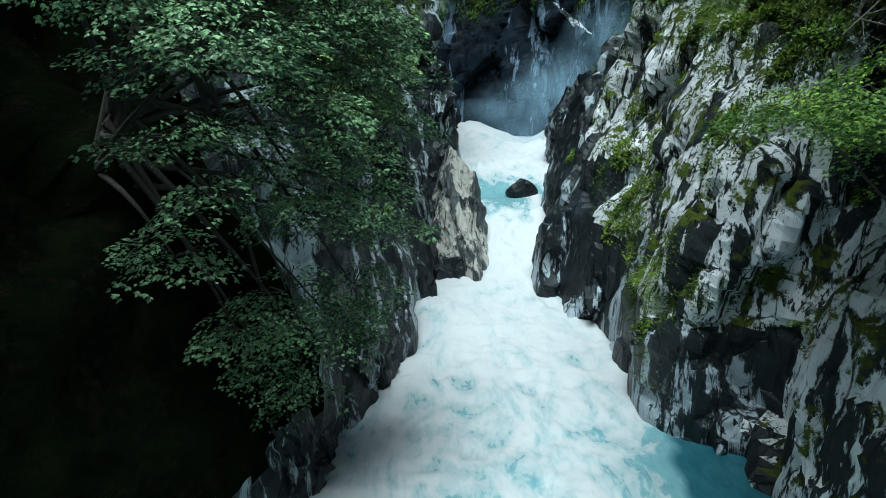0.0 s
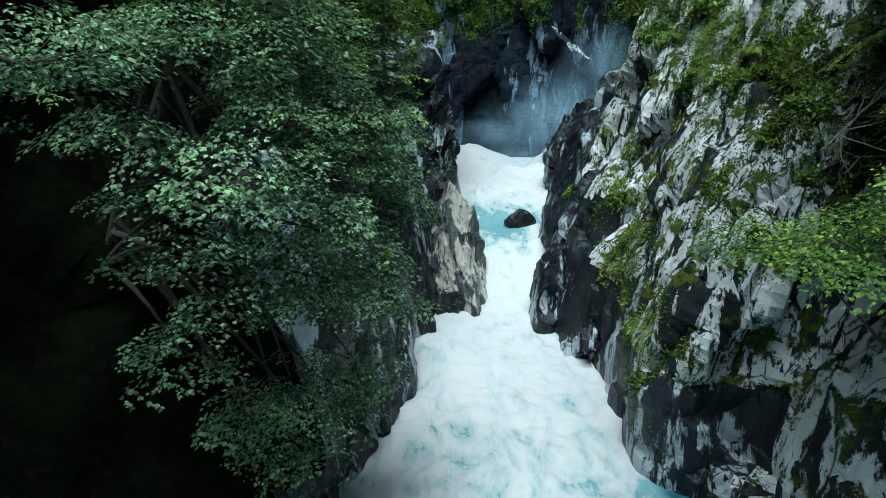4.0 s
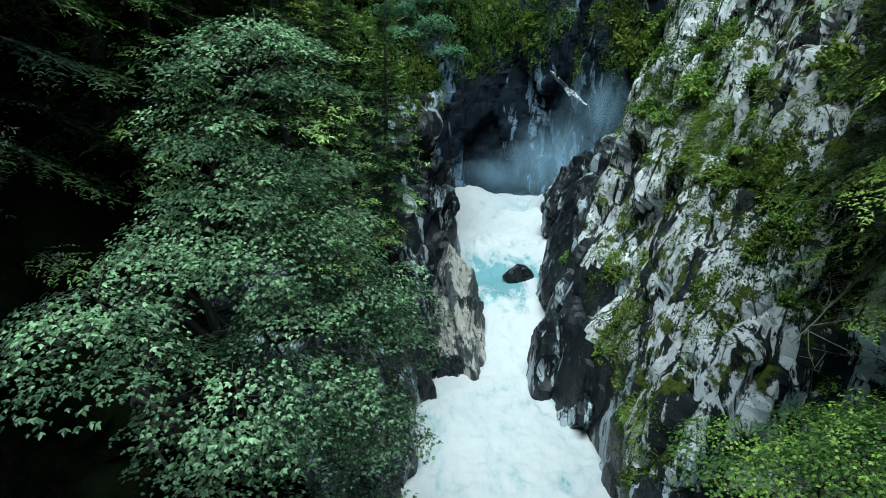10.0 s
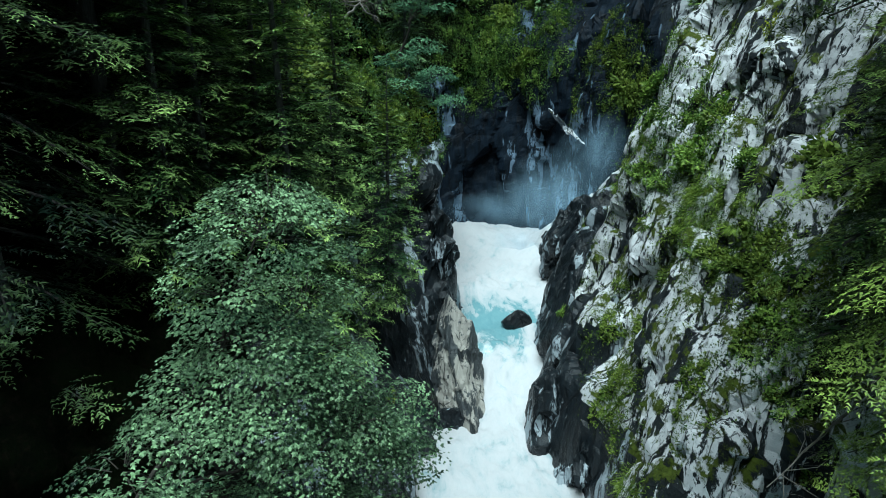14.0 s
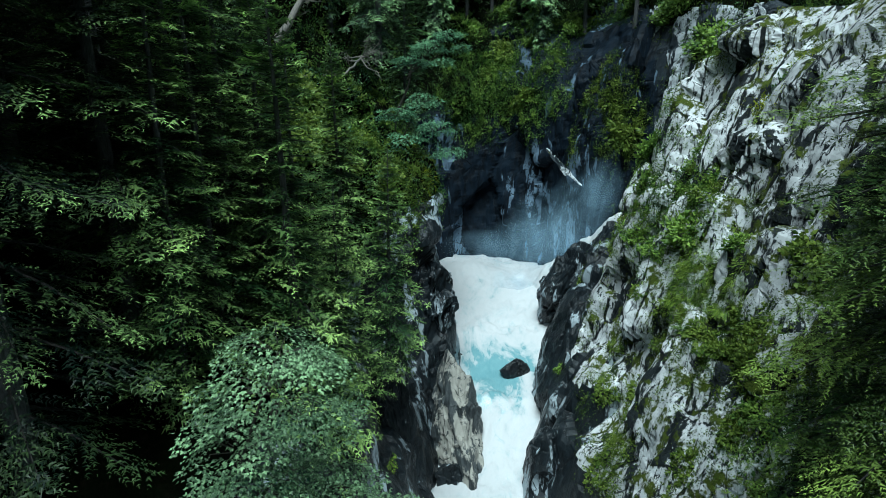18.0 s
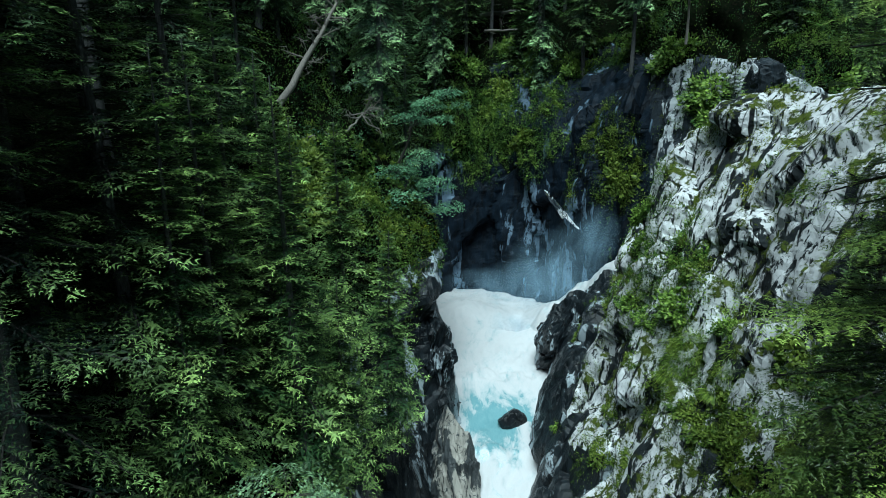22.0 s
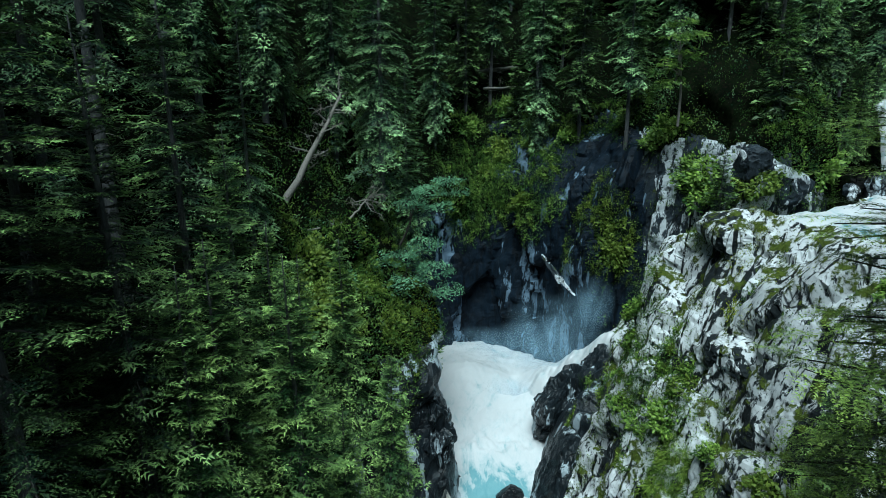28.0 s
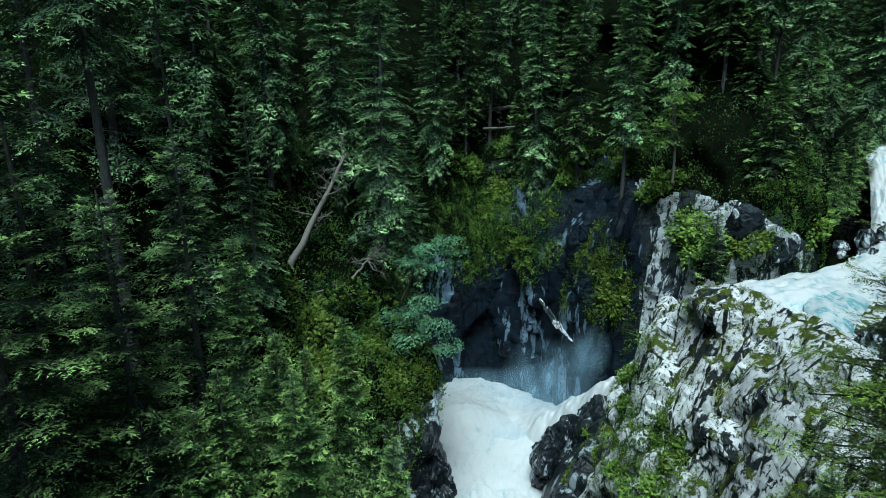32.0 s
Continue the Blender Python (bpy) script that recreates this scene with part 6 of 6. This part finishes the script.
bed('y', (-4.0, 44.6, 21.6, 0.9), (-2.5, 44.5, 21.3, 0.7), (-4.2, 42.5, 20.8, 0.9), (-2.1, 44.0, 20.3, 0.8), (-4.7, 39.6, 20.3, 0.7), (-2.4, 41.0, 18.5, 0.8), (-4.1, 37.0, 19.4, 0.8), (-2.0, 39.6, 17.5, 0.7), (-4.1, 35.6, 18.0, 1.1), (-2.0, 38.0, 16.7, 1.1), (-4.4, 35.9, 16.5, 1.0), (-2.2, 37.2, 15.6, 0.9))
bed('s', (22.0, 53.5, 29.4, 0.9), (22.8, 53.1, 30.1, 1.2), (25.0, 51.9, 29.2, 0.8), (21.3, 53.7, 27.7, 0.9), (22.8, 52.6, 27.8, 0.9), (24.5, 51.2, 28.4, 0.8))
bed('s', (25.8, 49.8, 31.7, 1.0), (26.8, 49.1, 31.4, 0.8), (25.5, 50.3, 29.6, 1.0), (27.5, 48.7, 29.4, 1.1), (25.7, 50.3, 27.6, 1.0), (27.3, 48.9, 27.3, 0.9))
bed('s', (29.5, 53.0, 36.1, 1.9), (30.9, 51.9, 36.6, 1.8), (34.0, 53.1, 37.0, 1.4), (42.0, 61.1, 35.1, 1.8), (28.1, 50.8, 34.7, 1.3), (30.0, 50.1, 34.9, 1.5), (33.5, 50.8, 34.5, 1.2), (42.9, 60.5, 33.5, 1.3), (27.4, 49.0, 32.2, 1.3), (30.0, 48.9, 32.3, 1.7), (34.5, 51.5, 30.8, 1.7))
bed('h', (12.2, 30.6, 15.6, 0.9), (12.7, 28.5, 16.0, 0.7), (13.1, 26.2, 15.8, 0.8), (13.6, 25.4, 15.6, 0.9), (11.9, 29.8, 13.8, 0.8), (11.9, 27.5, 14.2, 0.8), (12.2, 25.3, 14.3, 0.6), (12.8, 23.5, 14.8, 0.9), (11.9, 29.9, 13.0, 0.7), (11.5, 26.0, 13.2, 0.7), (11.9, 23.4, 13.9, 0.7), (12.2, 22.4, 13.5, 0.9), (10.7, 25.8, 11.9, 0.7), (10.8, 24.1, 12.1, 0.8), (11.4, 23.2, 12.8, 0.6), (11.6, 20.6, 12.8, 0.7))
bed('s', (16.6, 55.4, 18.4, 1.1), (19.3, 54.1, 18.9, 1.2), (14.7, 38.9, 25.4, 1.2), (16.8, 55.3, 15.3, 0.8), (18.7, 54.2, 16.9, 1.0), (14.9, 37.5, 24.5, 0.8), (16.2, 54.7, 12.6, 1.1), (14.3, 41.6, 19.5, 0.8), (14.5, 35.9, 23.2, 0.8), (13.1, 41.4, 18.2, 0.8), (13.3, 35.7, 20.5, 0.9), (14.5, 34.4, 21.6, 1.1), (12.1, 39.9, 15.7, 1.1), (12.9, 34.1, 19.4, 0.9), (13.9, 34.0, 20.3, 0.8))
bed('h', (12.0, 41.2, 15.5, 0.9), (12.1, 35.2, 18.8, 0.8), (13.6, 33.8, 19.5, 0.9), (14.7, 32.4, 20.8, 1.0), (11.1, 37.3, 14.9, 0.7), (12.8, 34.5, 17.0, 0.7), (13.5, 31.9, 19.3, 0.9), (13.8, 30.9, 20.4, 0.7), (11.4, 34.7, 15.6, 1.0), (12.3, 32.3, 16.5, 0.8), (12.9, 31.1, 17.9, 1.0), (13.6, 29.5, 18.8, 1.0))
bed('s', (19.0, 54.2, 18.4, 0.9), (14.1, 37.6, 22.3, 0.8), (15.5, 35.3, 22.9, 0.9), (13.8, 39.8, 20.0, 0.7), (13.7, 36.1, 21.3, 0.7), (14.7, 33.4, 21.3, 0.7), (12.0, 35.4, 19.1, 0.8), (13.3, 34.0, 20.3, 0.8), (14.2, 31.8, 20.9, 0.8), (12.0, 34.8, 17.7, 0.6), (13.0, 32.6, 18.7, 0.6), (13.6, 30.3, 19.6, 0.8), (12.6, 34.4, 17.1, 0.8), (12.7, 32.2, 17.4, 0.7), (13.3, 29.8, 18.3, 0.9))
bed('h', (10.6, 31.1, 8.6, 0.6), (10.1, 26.7, 10.3, 0.5), (10.3, 31.0, 7.5, 0.6), (9.8, 25.2, 9.4, 0.6), (9.4, 27.7, 7.5, 0.5), (9.8, 26.1, 8.0, 0.7), (8.9, 26.5, 6.5, 0.7), (9.6, 24.5, 7.7, 0.7), (8.8, 25.7, 5.7, 0.5), (9.3, 24.0, 6.7, 0.6), (8.6, 24.9, 4.9, 0.6), (9.4, 23.8, 6.2, 0.6), (8.4, 24.3, 4.2, 0.6), (8.3, 20.5, 6.8, 0.7), (8.2, 23.1, 3.8, 0.6), (7.9, 19.2, 6.8, 0.7))
bed('m', (23.3, 51.9, 25.6, 0.8), (16.9, 35.3, 29.3, 0.7), (17.0, 34.6, 29.3, 0.8), (16.9, 37.7, 27.7, 0.8), (16.8, 35.2, 28.6, 0.8), (17.0, 34.0, 28.6, 0.7))
bed('s', (18.6, 56.5, 25.5, 0.9), (20.4, 55.1, 26.8, 0.7), (18.4, 56.0, 23.5, 0.8), (20.2, 54.0, 24.0, 0.7), (18.5, 55.9, 21.8, 0.7), (19.8, 54.5, 22.1, 0.7))
bed('b', (-0.8, 76.7, 37.0, 1.2), (2.8, 76.3, 35.9, 1.3), (5.9, 77.3, 35.3, 1.0), (9.3, 75.4, 36.5, 1.2), (11.7, 73.6, 35.5, 1.2), (-1.1, 72.5, 32.9, 1.0), (3.1, 75.1, 33.2, 1.3), (7.1, 74.4, 32.4, 1.2), (9.7, 71.9, 32.8, 1.2), (11.5, 71.3, 33.0, 1.3), (0.7, 70.5, 29.3, 1.3), (2.7, 72.6, 29.2, 1.0), (5.4, 73.1, 29.8, 1.3), (8.4, 70.5, 29.9, 1.5), (11.2, 66.6, 30.6, 1.1), (-0.6, 68.7, 26.4, 1.2), (3.8, 71.0, 26.2, 1.3), (5.6, 70.4, 26.2, 1.3), (8.7, 68.6, 27.7, 1.6), (11.3, 64.9, 28.2, 1.3))
bed('s', (28.8, 50.4, 34.4, 1.2), (31.0, 49.8, 34.5, 1.3), (32.3, 50.6, 34.7, 1.3), (28.6, 49.4, 32.3, 0.9), (30.8, 50.2, 33.0, 1.1), (32.8, 49.9, 33.3, 0.9), (28.1, 48.9, 30.3, 1.2), (29.8, 48.4, 30.5, 0.9), (34.1, 51.3, 30.8, 0.8), (28.8, 48.4, 29.2, 0.9), (31.2, 48.7, 28.3, 1.0), (34.8, 50.9, 28.1, 1.2))
bed('y', (-10.8, 40.4, 27.8, 1.0), (-9.3, 44.2, 27.0, 0.8), (-8.4, 45.7, 27.5, 0.7), (-7.1, 47.2, 27.0, 0.9), (-5.7, 50.2, 25.9, 0.8), (-10.5, 39.3, 26.5, 0.9), (-9.8, 43.0, 25.9, 1.0), (-8.3, 42.9, 25.4, 0.7), (-6.3, 46.1, 24.7, 0.7), (-4.5, 47.6, 24.9, 0.9), (-10.6, 38.4, 25.9, 0.7), (-8.7, 40.6, 25.1, 1.0), (-7.3, 41.9, 23.9, 0.8), (-6.5, 44.4, 23.7, 1.0), (-5.2, 45.9, 22.9, 1.0), (-9.8, 37.7, 24.5, 1.1), (-9.0, 37.9, 24.1, 0.9), (-7.0, 39.6, 23.6, 1.0), (-6.1, 42.7, 22.6, 0.8), (-5.0, 45.0, 22.1, 0.7))
bed('b', (0.2, 73.9, 34.5, 1.0), (2.2, 74.4, 34.5, 1.2), (6.5, 78.4, 36.4, 1.2), (10.3, 74.4, 35.5, 1.1), (11.8, 72.5, 34.5, 0.9), (-0.2, 73.2, 31.6, 1.0), (3.6, 74.2, 31.4, 1.2), (7.0, 74.1, 33.0, 1.1), (8.8, 71.7, 31.5, 1.1), (11.9, 67.8, 31.0, 1.4), (0.7, 70.3, 29.1, 1.2), (3.6, 72.5, 29.1, 1.1), (6.2, 72.4, 29.7, 1.1), (9.7, 66.0, 28.1, 1.2), (11.6, 65.0, 29.2, 0.9), (-0.6, 68.0, 25.5, 1.4), (2.8, 69.7, 25.4, 1.3), (6.6, 69.6, 25.6, 1.3), (9.0, 68.3, 25.6, 1.1), (11.5, 63.6, 25.6, 1.3))

# ---- the small pale tree at the forest's edge ----
broadleaf_tree("rowan_tree", "slim yellow-green rowan with a pale stem at the forest edge", (21.4, 53.6, 34.6), 0.13,
               [(20.7, 53.2, 43.4, 0.9), (20.2, 53.0, 42.0, 1.1), (21.2, 53.4, 40.6, 1.2), (19.8, 53.2, 39.6, 1.1), (20.6, 53.0, 38.4, 0.9), (21.8, 53.2, 42.4, 0.8)],
               30, 0.26, BEECH_LEAF, DEADWOOD, centre=(20.8, 53.4, 42.0), leaves_per=26)

# ---- spray that hangs over the plunge pool ----


def spray(at, radii, seed):
    g = random.Random(seed)
    a, b = np.linspace(-1, 1, 17), np.linspace(-1, 1, 17)
    P, C = np.zeros((17, 17, 3)), np.zeros((17, 17, 3))
    for i, s in enumerate(a):
        for j, t in enumerate(b):
            bulge = 0.5 * (s * s + t * t) + 0.25 * noise.noise(Vector((s, t, seed)))
            P[i, j] = (at[0] + radii[0] * s, at[1] + radii[1] * bulge, at[2] + radii[2] * t)
            C[i, j] = (s, t, 0)
    ob = new("spray", mesh_grid("spray", P, SPRAY, {"cloud": C.reshape(-1, 3)}))
    ob.visible_shadow = False
    return tagged(ob, "fine white spray drifting over the plunge pool", "spray", "spray clouds", "stuff")


for k, (x, y, z, a, b, c) in enumerate(((8.5, 57.5, 10.6, 5.5, 1.5, 3.4), (11.5, 55.0, 12.5, 4.0, 1.2, 3.4), (4.5, 61.5, 9.6, 5.0, 1.5, 2.2), (13.2, 53.0, 15.5, 3.4, 1.0, 4.2), (11.6, 53.8, 12.2, 3.6, 1.0, 2.6), (11.0, 58.0, 13.0, 4.5, 1.5, 4.0), (7.0, 53.5, 8.0, 4.0, 1.0, 1.6), (15.0, 53.4, 17.5, 2.2, 0.8, 3.0))):
    spray((x, y, z), (a, b, c), k)
